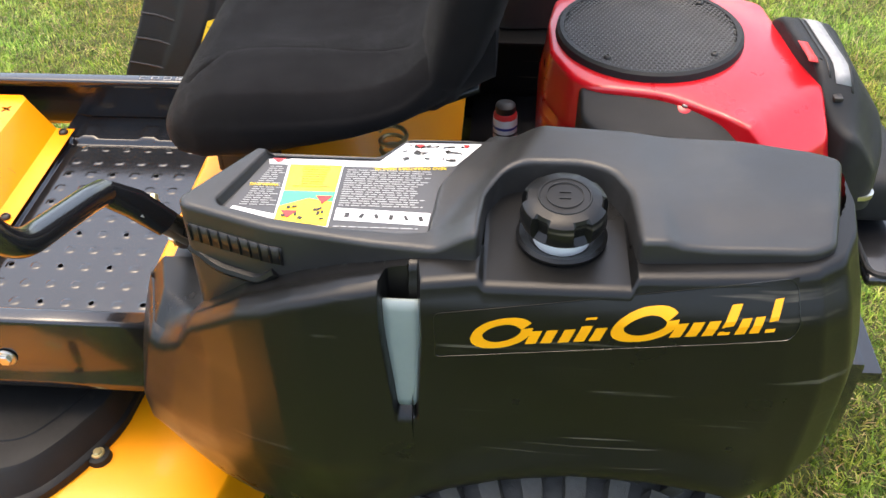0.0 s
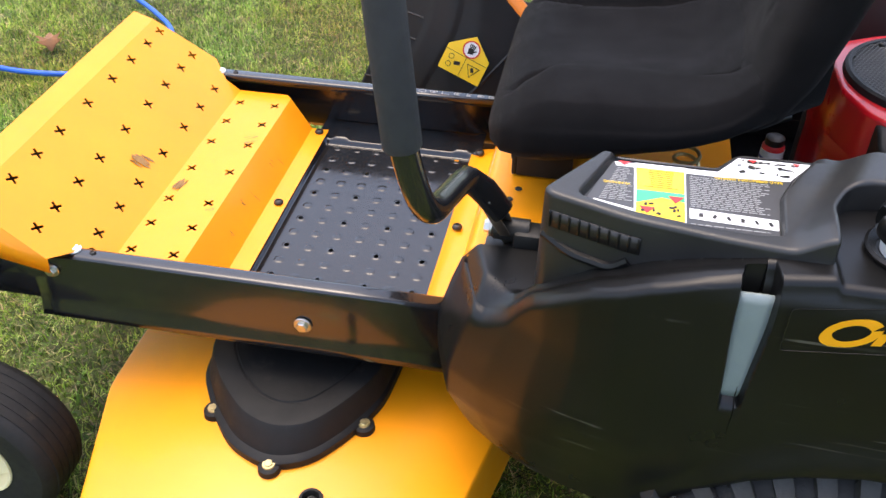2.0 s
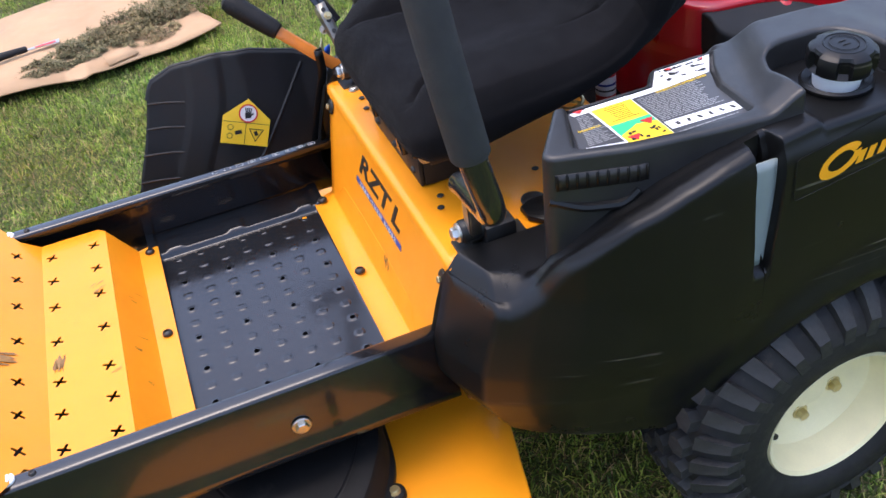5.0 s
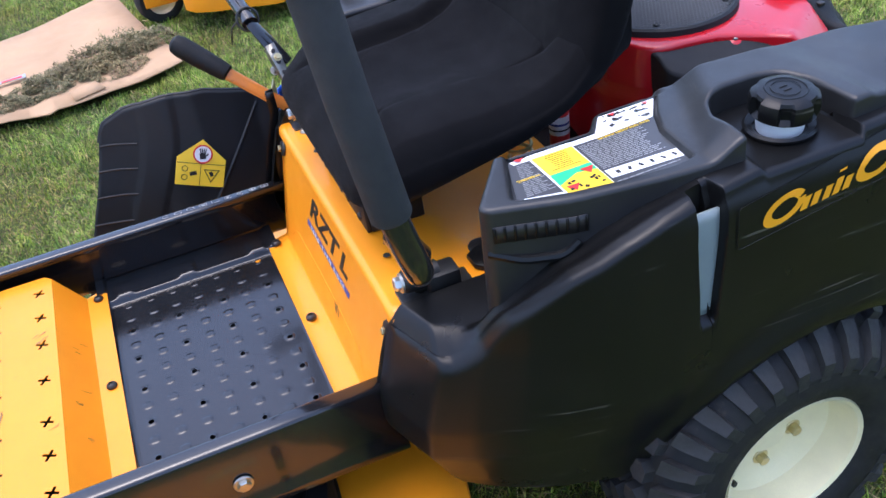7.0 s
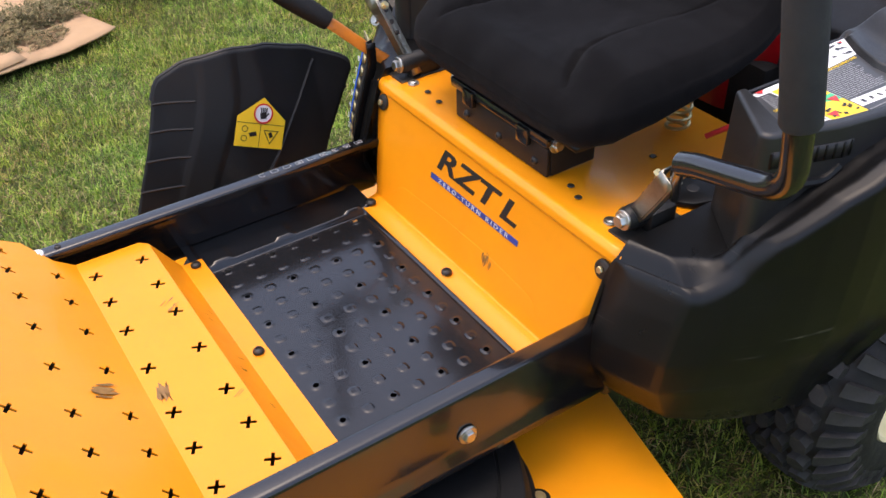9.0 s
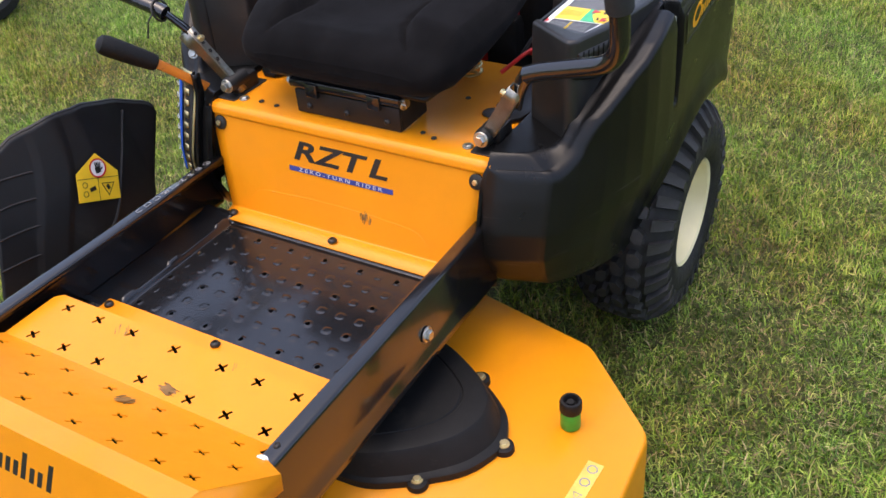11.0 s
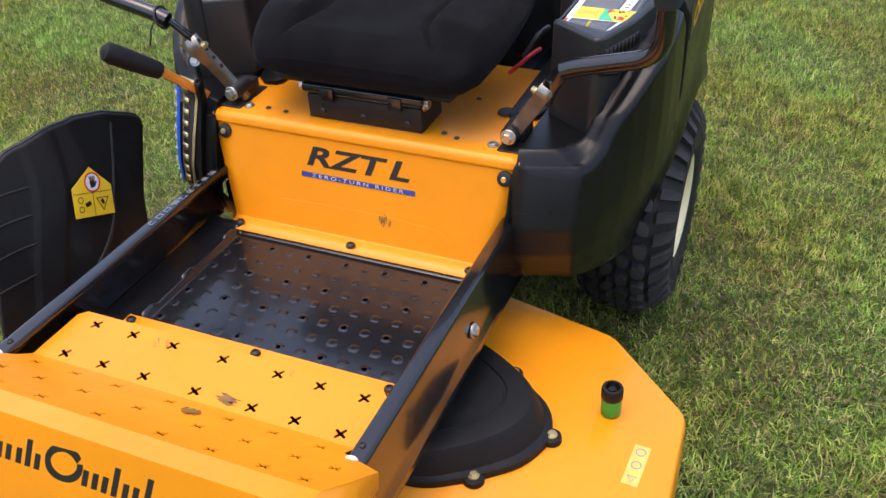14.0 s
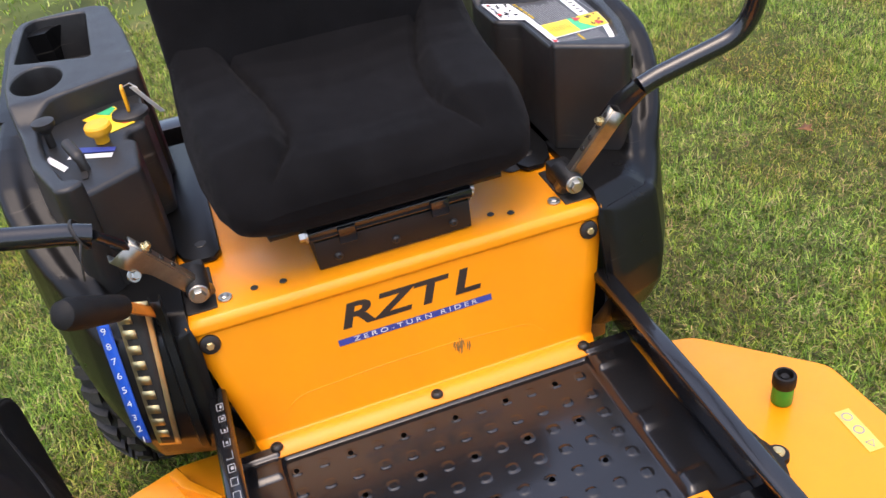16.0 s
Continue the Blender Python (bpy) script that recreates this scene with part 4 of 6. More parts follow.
pod_out = [(0.118, 0.372), (0.104, 0.392), (0.108, 0.410), (0.2, 0.442), (0.30, 0.459), (0.374, 0.474), (0.45, 0.483), (0.70, 0.483), (0.745, 0.470), (0.758, 0.436), (0.762, 0.345), (0.742, 0.316), (0.60, 0.294), (0.44, 0.279), (0.408, 0.280), (0.394, 0.330), (0.366, 0.412), (0.335, 0.440), (0.22, 0.424), (0.135, 0.398), (0.134, 0.384)]
cup = [(0.449 + 0.056 * math.cos(a), 0.434 + 0.039 * math.sin(a)) for a in np.linspace(0, 2 * math.pi, 40, endpoint=False)]
bin_ = [(0.500, 0.350), (0.733, 0.356), (0.744, 0.446), (0.722, 0.462), (0.540, 0.472)]
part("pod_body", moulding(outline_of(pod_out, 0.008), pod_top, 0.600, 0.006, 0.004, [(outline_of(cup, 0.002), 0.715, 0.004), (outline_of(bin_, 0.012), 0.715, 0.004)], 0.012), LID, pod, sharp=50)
panel = [(0.160, 0.302), (0.110, 0.392), (0.14, 0.42), (0.30, 0.455), (0.40, 0.44), (0.43, 0.288), (0.290, 0.288), (0.280, 0.312), (0.258, 0.318), (0.248, 0.304)]
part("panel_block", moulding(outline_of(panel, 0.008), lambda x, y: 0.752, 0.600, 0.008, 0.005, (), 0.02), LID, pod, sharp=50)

# flat feet of the fenders bolted on the console top
for sg_, ob in ((-1, tank), (1, pod)):
    foot_out = [(0.150, 0.236), (0.135, 0.246), (0.135, 0.272), (0.150, 0.290), (0.19, 0.303), (0.52, 0.303), (0.52, 0.236)]
    part("mounting_foot", slab([(x, sg_ * y) for x, y in (foot_out if sg_ > 0 else foot_out[::-1])], 0.5885, 0.5965, 0.003), PLASTIC, ob)
    part("mounting_hole", lathe([(0, 0.0008), (0.008, 0.0008), (0.009, 0), (0, 0)], 20, Matrix.Translation((0.175, sg_ * 0.262, 0.5967))), PRINT, ob)

# filler neck and cap
NX, NY = 0.481, -0.429
part("filler_collar", lathe([(0.026, 0.0), (0.041, 0.0), (0.043, 0.005), (0.040, 0.008), (0.031, 0.003)], 40, Matrix.Translation((NX, NY, 0.761))), PLASTIC, tank)
part("filler_neck", lathe([(0.027, 0.0), (0.0285, 0.012), (0.028, 0.03), (0, 0.03)], 32, Matrix.Translation((NX, NY, 0.761))), WHITE, tank, "white plastic filler neck")
cap = bmesh.new()
rows = []
for r, h in ((0, 0.0315), (0.0225, 0.031), (0.0230, 0.032), (0.0242, 0.032), (0.0248, 0.031), (0.0335, 0.0295), (0.0385, 0.0255), (0.0405, 0.019), (0.0405, 0.009), (0.0385, 0.003), (0.032, 0.0)):
    ring = []
    for k in range(96):
        a = 2 * math.pi * k / 96
        g = smooth01((math.cos(6 * a + 0.6) - 0.42) / 0.16) if 0.004 < h < 0.0262 else 0.0
        rr = r * (1 - 0.20 * g * (1 if h < 0.022 else 0.45))
        ring.append(cap.verts.new((rr * math.cos(a) if r else 1e-5 * math.cos(a), rr * math.sin(a) if r else 1e-5 * math.sin(a), h)))
    rows.append(ring)
for a, b in zip(rows, rows[1:]):
    for k in range(96):
        cap.faces.new((a[k], a[(k + 1) % 96], b[(k + 1) % 96], b[k]))
part("fuel_cap", moved(cap, Matrix.Translation((NX, NY - 0.002, 0.7830)) @ Matrix.Rotation(radians(4), 4, "X")), PLASTIC, tank, "black ribbed fuel cap", sharp=30)
part("cap_emboss", moved(merge(lathe([(0.0165, 0.0007), (0.0172, 0.0007), (0.0172, 0), (0.0165, 0)], 32, None, True), decal(0.010, 0.0015, 0, 0.004), decal(0.010, 0.0015, 0, -0.004)), Matrix.Translation((NX, NY - 0.0035, 0.8147)) @ Matrix.Rotation(radians(4), 4, "X")), ENGBLACK, tank)

# sight window
sg = sheet(None, [[Vector((0.334 + u * (window_half(z) + 0.003), -wall(0.30, z, True) + 0.013, z)) for u in (-1, -0.5, 0, 0.5, 1)] for z in np.linspace(0.583, 0.734, 12)])
part("sight_window", sg, FUEL, tank, "milky fuel level window", thick=0.004)
# intake louvres under the tray
# Black strip on the wall paints the shade between the louvres.
slot_rows = [[Vector((x, -curve(x, UPPER) - 0.0022, z)) for z in (0.728, 0.739, 0.750)] for x in np.linspace(0.112, 0.214, 14)]
part("louvre_shade", sheet(None, slot_rows), PRINT, tank, "black strip as the shade in the intake slots", thick=0.002)
for k in range(10):
    x = 0.1135 + 0.0110 * k
    d = curve(x, UPPER) - 0.001
    part("louvre", box(x - 0.0016, x + 0.0016, -d - 0.0050, -d + 0.004, 0.728, 0.750, 0.0012, 1), PLASTIC, tank)
part("grab_lip", tube(rounded([(0.107, -0.405, 0.712), (0.14, -0.425, 0.702), (0.186, -0.4395, 0.700), (0.204, -0.4425, 0.716)], 0.012), 0.006, 8), PLASTIC, tank)

# instruction label in the tray
LZ = 0.7630
lab = [(0.148, -0.408), (0.176, -0.3215), (0.294, -0.3205), (0.318, -0.2865), (0.404, -0.2845), (0.376, -0.325), (0.360, -0.362), (0.354, -0.437), (0.261, -0.432), (0.205, -0.422)]
label_base = part("instruction_label", slab(lab[::-1], LZ, LZ + 0.0008), LABELGREY, tank, "charcoal and white instruction label")


def field(points, lift, mat, name="label_field"):
    ob = part(name, slab(points, LZ + lift, LZ + lift + 0.0004), mat, label_base)


field([(0.178, -0.323), (0.180, -0.331), (0.296, -0.332), (0.374, -0.326), (0.401, -0.2865), (0.319, -0.288), (0.295, -0.322)], 0.0010, LABELWHITE, "label_header")
field([(0.262, -0.418), (0.354, -0.4225), (0.355, -0.404), (0.262, -0.4)], 0.0010, LABELWHITE, "label_band")
field([(0.154, -0.409), (0.204, -0.4215), (0.205, -0.413), (0.159, -0.401)], 0.0010, LABELWHITE, "label_band")
field([(0.203, -0.424), (0.2585, -0.431), (0.2585, -0.322), (0.200, -0.322)], 0.0015, LABELWHITE, "label_border")
field([(0.2045, -0.376), (0.257, -0.376), (0.257, -0.332), (0.2025, -0.332)], 0.0020, LABELYELLOW)
field([(0.2045, -0.404), (0.257, -0.404), (0.257, -0.376), (0.2045, -0.376)], 0.0020, LABELGREEN)
field([(0.2045, -0.423), (0.257, -0.429), (0.257, -0.393), (0.232, -0.388), (0.2045, -0.402)], 0.0025, LABELYELLOW)
for pts in ([(0.239, -0.384), (0.247, -0.397), (0.256, -0.384)], [(0.208, -0.408), (0.2165, -0.420), (0.225, -0.408)], [(0.182, -0.3235), (0.189, -0.330), (0.196, -0.3235)], [(0.330, -0.292), (0.335, -0.298), (0.340, -0.292)], [(0.380, -0.291), (0.384, -0.296), (0.388, -0.291)]):
    field(pts, 0.0030, LABELRED, "label_mark")
random.seed(21)
bars = bmesh.new()
for k in range(26):
    y = -0.3375 - 0.0036 * k
    if -0.424 < y < -0.398:
        continue
    x = 0.263
    end = 0.346 - random.uniform(0, 0.014) + 0.25 * max(0.0, y + 0.365)
    while x < end and y > -0.433:
        w = min(random.uniform(0.004, 0.013), end + 0.002 - x)
        bars = merge(bars, decal(w, 0.0011, x + w / 2, y, LZ + 0.0010, 0.0003))
        x += w + 0.0018
for k in range(22):
    y = -0.335 - 0.0035 * k
    x = 0.180 - 0.28 * (-0.33 - y) + 0.003
    end = 0.198 - random.uniform(0, 0.008)
    while x < end and y > -0.400:
        w = min(random.uniform(0.004, 0.010), 0.2 - x)
        bars = merge(bars, decal(w, 0.0010, x + w / 2, y, LZ + 0.0010, 0.0003))
        x += w + 0.0018
tagged(part("label_text", bars, LABELTEXT, label_base), kind="stuff")
blk = bmesh.new()
for k in range(34):
    x, y = random.uniform(0.318, 0.388), random.choice((-0.2935, -0.305, -0.317))
    if x > 0.395 + 0.7 * (y + 0.2865):
        continue
    blk = merge(blk, decal(random.uniform(0.002, 0.008), random.uniform(0.0015, 0.005), x, y + random.uniform(-0.002, 0.002), LZ + 0.0016 + 0.00003 * k, 0.0003, random.uniform(-0.6, 0.6)))
for k in range(6):
    blk = merge(blk, decal(random.uniform(0.003, 0.007), 0.007, 0.274 + 0.0145 * k, -0.4105 - 0.0006 * k, LZ + 0.0016 + 0.00003 * k, 0.0003, random.uniform(-0.6, 0.6)))
for k in range(9):
    blk = merge(blk, decal(random.uniform(0.02, 0.042), 0.0006, 0.231, -0.3365 - 0.0040 * k, LZ + 0.0026, 0.0003))
for k in range(10):
    blk = merge(blk, decal(random.uniform(0.002, 0.006), random.uniform(0.002, 0.005), random.uniform(0.209, 0.253), random.uniform(-0.422, -0.398), LZ + 0.0032 + 0.00003 * k, 0.0003, random.uniform(0, 3)))
tagged(part("label_print", blk, PRINT, label_base), kind="stuff")
wm = Matrix.Rotation(math.pi, 4, "Z")
part("label_words", moved(letters("READ OPERATOR'S MANUAL", 0.0058, 0.0002), Matrix.Translation((0.328, -0.3335, LZ + 0.0018)) @ wm @ Matrix.Rotation(0.06, 4, "Z")), LABELYELLOW, label_base)
part("label_words", moved(letters("WARNING", 0.0062, 0.0002), Matrix.Translation((0.182, -0.366, LZ + 0.0018)) @ wm), LABELYELLOW, label_base)

# maker's decal on the fender side: a dark panel with a flowing orange script built of plain strokes
def side_at(x, z):
    return Vector((lean(x, z), -wall(x, z, True), z))


def wrap(bm, lift, x0, z0, slant=0.0, rise=0.02):
    for v in bm.verts:
        x, z, h = x0 + v.co.x + slant * v.co.y, z0 + v.co.y + rise * v.co.x, v.co.z
        p = side_at(x, z)
        v.co = Vector((p.x, p.y - lift - h, p.z))
    return bm


g = bmesh.new()
for i in range(41):
    for j in range(7):
        g.verts.new((-0.002 + 0.340 * i / 40, -0.026 + 0.056 * j / 6, 0))
g.verts.ensure_lookup_table()
for i in range(40):
    for j in range(6):
        g.faces.new((g.verts[i * 7 + j], g.verts[(i + 1) * 7 + j], g.verts[(i + 1) * 7 + j + 1], g.verts[i * 7 + j + 1]))
decal_panel = part("maker_panel", wrap(g, 0.0008, 0.366, 0.703, rise=0.125), PLASTIC, tank, "black vinyl panel with an orange script mark")


for k, st in enumerate(strokes):
    bm = pen(st)
    bmesh.ops.subdivide_edges(bm, edges=bm.edges[:], cuts=1)
    part("script_stroke", wrap(bm, 0.0011 + 0.00005 * (k % 4), 0.399, 0.690, slant=0.34, rise=0.125), ORANGE, decal_panel, sharp=0)

edge_line = [(0.0, -0.025), (0.328, -0.025), (0.338, -0.012), (0.338, 0.020), (0.328, 0.031), (0.0, 0.031), (0.0, -0.025)]
rim_line = [side_at(0.366 + p.x, 0.703 + p.y + 0.125 * p.x) + Vector((0, -0.0011, 0)) for p in outline_of([(x, y) for x, y in edge_line[:-1]], 0.006, 0.008)]
part("vinyl_edge", tube(rim_line + rim_line[:1], 0.0004, 5), PANPAINT, decal_panel)

# ---- right-hand controls ----
PZ = 0.7525
part("panel_sticker", slab([(0.300, 0.302), (0.376, 0.330), (0.352, 0.378), (0.284, 0.338)], PZ, PZ + 0.0008), LABELYELLOW, pod, "yellow control label")
part("panel_sticker", slab([(0.345, 0.338), (0.366, 0.328), (0.374, 0.333), (0.360, 0.358)], PZ + 0.001, PZ + 0.0014), LABELGREEN, pod)
part("panel_sticker", slab([(0.303, 0.312), (0.312, 0.309), (0.314, 0.318), (0.305, 0.320)], PZ + 0.001, PZ + 0.0014), LABELRED, pod)
part("panel_sticker", slab([(0.222, 0.335), (0.234, 0.333), (0.262, 0.388), (0.248, 0.398)], PZ, PZ + 0.0008), STRIPEBLUE, pod, "blue and silver control label")
part("panel_sticker", slab([(0.206, 0.340), (0.218, 0.337), (0.243, 0.396), (0.232, 0.400)], PZ, PZ + 0.0006), TAG, pod)
part("panel_sticker", slab([(0.196, 0.404), (0.206, 0.398), (0.254, 0.424), (0.246, 0.432)], PZ, PZ + 0.0008), LABELWHITE, pod)
key = part("ignition_switch", lathe([(0, 0.008), (0.022, 0.008), (0.027, 0.005), (0.028, 0)], 32, Matrix.Translation((0.332, 0.307, PZ))), PRINT, pod, "black ignition switch")
part("key", box(0.322, 0.342, 0.305, 0.310, PZ + 0.008, PZ + 0.046, 0.002), KNOB, key, "orange plastic key")
tagm = Matrix.Translation((0.310, 0.276, PZ + 0.026)) @ Euler((radians(62), radians(15), radians(40))).to_matrix().to_4x4()
part("key_tag", moved(decal(0.012, 0.060, t=0.001), tagm), TAG, key, "grey paper key tag")
part("key_wire", tube([(0.332, 0.307, PZ + 0.044), (0.322, 0.294, PZ + 0.052), (0.313, 0.284, PZ + 0.046)], 0.0009, 6), STEEL, key)
part("blade_knob", lathe([(0.010, 0), (0.010, 0.008), (0.013, 0.012), (0.0175, 0.016), (0.019, 0.019), (0.019, 0.026), (0.0165, 0.029), (0, 0.030)], 32, Matrix.Translation((0.262, 0.350, PZ))), KNOB, pod, "orange pull knob")
part("choke_knob", lathe([(0.006, 0), (0.006, 0.022), (0.013, 0.030), (0.016, 0.034), (0.016, 0.040), (0, 0.043)], 28, Matrix.Translation((0.288, 0.421, PZ))), PRINT, pod, "black choke knob")
part("throttle_lever", merge(tube(rounded([(0.188, 0.375, PZ - 0.004), (0.190, 0.378, PZ + 0.018), (0.226, 0.392, PZ + 0.026)], 0.01), [0.007] * 4 + [0.0085] * 5, 10)), PRINT, pod, "black throttle lever")
part("throttle_slot", box(0.160, 0.190, 0.372, 0.380, PZ, PZ + 0.001, 0), PRINT, pod)

# cutting height lever, slot plate and number strip on the front of the fender
def nose_x(d, z):
    return lean(float(np.interp(d, [r[1] for r in PLAN[:9]], [r[0] for r in PLAN[:9]])), z)


def strip_sheet(dl, dr, z0, z1, lift, name, mat, parent, label=""):
    rows_ = [[Vector((nose_x(d, z) - lift, d, z)) for d in np.linspace(dl(z), dr(z), 4)] for z in np.linspace(z0, z1, 24)]
    return part(name, sheet(None, rows_), mat, parent, label, thick=0.002)


height_plate = strip_sheet(lambda z: 0.340 + 0.02 * (0.63 - z) / 0.2, lambda z: 0.386 + 0.005 * (0.63 - z) / 0.2, 0.408, 0.636, 0.003, "height_plate", BRASSY, pod, "yellow zinc slotted height plate")
strip_sheet(lambda z: 0.3475 + 0.02 * (0.63 - z) / 0.2, lambda z: 0.381 + 0.005 * (0.63 - z) / 0.2, 0.417, 0.626, 0.0042, "height_slot", PRINT, height_plate, "dark slot")
for k in range(9):
    z = 0.432 + 0.0215 * k
    d = 0.383 + 0.005 * (0.63 - z) / 0.2
    part("notch_tooth", moved(sheet(None, [[Vector((nose_x(d - w_, z + h_) - 0.0062, d - w_, z + h_)) for w_ in (0.0, 0.008, 0.016)] for h_ in (0.0, 0.006, 0.012)]), Matrix()), BRASSY, height_plate, thick=0.002)
scale = strip_sheet(lambda z: 0.398 + 0.002 * (0.63 - z) / 0.2, lambda z: 0.416 + 0.002 * (0.63 - z) / 0.2, 0.420, 0.606, 0.003, "number_strip", BLUE, pod, "blue strip with white height numbers")
for k, tx in enumerate("123456789"):
    z = 0.429 + 0.0208 * k
    p = (nose_x(0.408, z) - 0.0058, 0.4075, z)
    part("number", moved(letters(tx, 0.0145, 0.0002), frame_of(p, (0, -1, 0), (0.15, 0, 1))), LABELWHITE, scale)
fin = [[Vector((nose_x(d, z) - h, d, z)) for d, h in ((0.322, -0.004), (0.324, 0.012), (0.334, 0.012), (0.338, 0.0))] for z in np.linspace(0.40, 0.640, 20)]
part("plate_surround", sheet(None, fin), PLASTIC, pod, thick=0.002)
lever = part("height_lever", tube([(0.10, 0.335, 0.545), (0.02, 0.338, 0.612), (-0.045, 0.356, 0.675), (-0.062, 0.366, 0.690)], 0.012, 10, flat=0.45), ORANGESTEEL, mower, "orange painted steel cutting height lever")
a, b = Vector((-0.050, 0.359, 0.680)), Vector((-0.124, 0.412, 0.743))
part("grip", tube([a + (b - a) * u for u in (0, 0.02, 0.1, 0.3, 0.5, 0.7, 0.85, 0.95, 1.0)], [0.012, 0.0150, 0.0165, 0.0175, 0.0185, 0.0190, 0.0190, 0.0165, 0.009], 20), MATTE, lever, "black rubber lever grip")


# ---- control bars ----
def control_bar(s):
    pv = Vector((0.052, s * 0.2765, 0.611))
    base = part("control_bar", tube(rounded([(0.012, s * 0.372, 0.752), (0.010, s * 0.395, 0.762), (-0.004, s * 0.522, 0.800), (-0.024, s * 0.528, 0.880), (-0.039, s * 0.515, 1.0), (-0.056, s * 0.498, 1.17)], 0.055, 9), 0.0142, 18), GLOSS, mower, "gloss black tubular control bar")
    part("grip", tube([(-0.0245, s * 0.528, 0.884), (-0.0250, s * 0.5275, 0.888), (-0.039, s * 0.515, 1.0), (-0.056, s * 0.498, 1.172), (-0.057, s * 0.498, 1.176)], [0.017, 0.0195, 0.0195, 0.0195, 0.014], 20), FOAM, base, "grey-black foam grip")
    end = tube([(0.013, s * 0.372, 0.752), (0.030, s * 0.352, 0.722), (0.052, s * 0.335, 0.680)], [0.0145, 0.017, 0.016], 14, flat=0.45)
    part("flattened_end", end, GLOSS, base)
    t = Vector((0.030, s * 0.343, 0.716))
    d = (t - pv).normalized()
    a_ = Vector((0, -s * 0.83, 0.55))
    a_ = (a_ - d * a_.dot(d)).normalized()
    b_ = d.cross(a_)
    if b_.x > 0:
        b_ = -b_
    # folded channel: a broad face, two flanges and a bent foot
    lk = bmesh.new()
    run = (t - pv).length
    stations = [(-0.024, -0.016), (0.004, -0.014), (run * 0.55, -0.016), (run * 0.78, -0.027 if s > 0 else -0.016), (run, -0.029 if s > 0 else -0.016)]
    rows_ = [[lk.verts.new(pv + d * u + a_ * p + b_ * q) for p, q in ((low, -0.008), (low, 0.008), (0.0095, 0.008), (0.0095, -0.008))] for u, low in stations]
    for r0, r1 in zip(rows_, rows_[1:]):
        for k in range(3):
            lk.faces.new((r0[k], r0[k + 1], r1[k + 1], r1[k]))
    bmesh.ops.bevel(lk, geom=[e for e in lk.edges if len(e.link_faces) == 2], offset=0.0022, segments=2, affect="EDGES")
    link = part("adjuster_link", lk, LINKSTEEL, base, "bright zinc adjuster link with a row of holes", thick=0.003)
    for u in (0.42, 0.58, 0.74, 0.90):
        p = pv + d * ((t - pv).length * u) + a_ * 0.0100
        part("link_hole", moved(lathe([(0, 0.0012), (0.0036, 0.0012), (0.0042, 0), (0, 0)], 12), aim(p, a_)), PRINT, link)
    part("bolt", hexbolt(pv + d * (t - pv).length * 0.80 + a_ * 0.010 - b_ * 0.002, a_, 0.005, 0.008), BRASSY, link)
    br = part("pivot_bracket", merge(box(0.062, 0.108, min(s * 0.262, s * 0.298), max(s * 0.262, s * 0.298), 0.582, 0.618, 0.006), moved(lathe([(0, 0.020), (0.013, 0.020), (0.016, 0.016), (0.016, -0.030), (0, -0.030)], 24), aim(pv, (-1, 0, 0)))), CHUTE, base, "black pivot bracket")
    part("bolt", hexbolt(pv + Vector((-0.021, 0, 0)), (-1, 0, 0.1), 0.0095, 0.010), STEEL, br)
    if s > 0:
        part("damper_bolt", hexbolt((0.03, s * 0.345, 0.668), (-0.6, -s * 0.4, 0.3), 0.0065, 0.008), STEEL, base)


control_bar(-1)
control_bar(1)
# cable tie round the flattened end of the far bar
tie = [(0.011 + 0.019 * math.cos(a), 0.383 + 0.006 * math.sin(a), 0.757 + 0.019 * math.sin(a)) for a in np.linspace(0, 2 * math.pi, 20)]
part("cable_tie", merge(tube(tie, 0.0022, 6), tube(rounded([(-0.008, 0.383, 0.757), (-0.020, 0.386, 0.748), (-0.026, 0.392, 0.715)], 0.01), 0.0016, 6)), PRINT, mower, "black plastic cable tie")

# ---- seat ----
seat = assembly("seat", mower, "black cloth one-piece seat with stitched bolsters")
def seam_y(x):
    return curve(x, [(0.0, 0.168), (0.02, 0.158), (0.05, 0.132), (0.085, 0.112), (0.12, 0.106), (0.17, 0.108), (0.22, 0.114), (0.28, 0.130), (0.33, 0.150), (0.42, 0.16)])


TOPZ = [(0.006, 0.712), (0.012, 0.729), (0.026, 0.746), (0.05, 0.760), (0.09, 0.770), (0.15, 0.774), (0.24, 0.776), (0.28, 0.783), (0.31, 0.796), (0.335, 0.822), (0.36, 0.862), (0.41, 0.90)]
BOTZ = [(0.006, 0.694), (0.012, 0.676), (0.026, 0.664), (0.06, 0.662), (0.12, 0.678), (0.25, 0.716), (0.33, 0.748), (0.41, 0.775)]
WID = [(0.006, 0.165), (0.012, 0.190), (0.026, 0.209), (0.06, 0.224), (0.12, 0.236), (0.20, 0.241), (0.30, 0.240), (0.36, 0.234), (0.41, 0.22)]
rows = []
st = [0.006, 0.009, 0.012, 0.019, 0.028] + list(np.arange(0.036, 0.412, 0.005))
M_ = 220
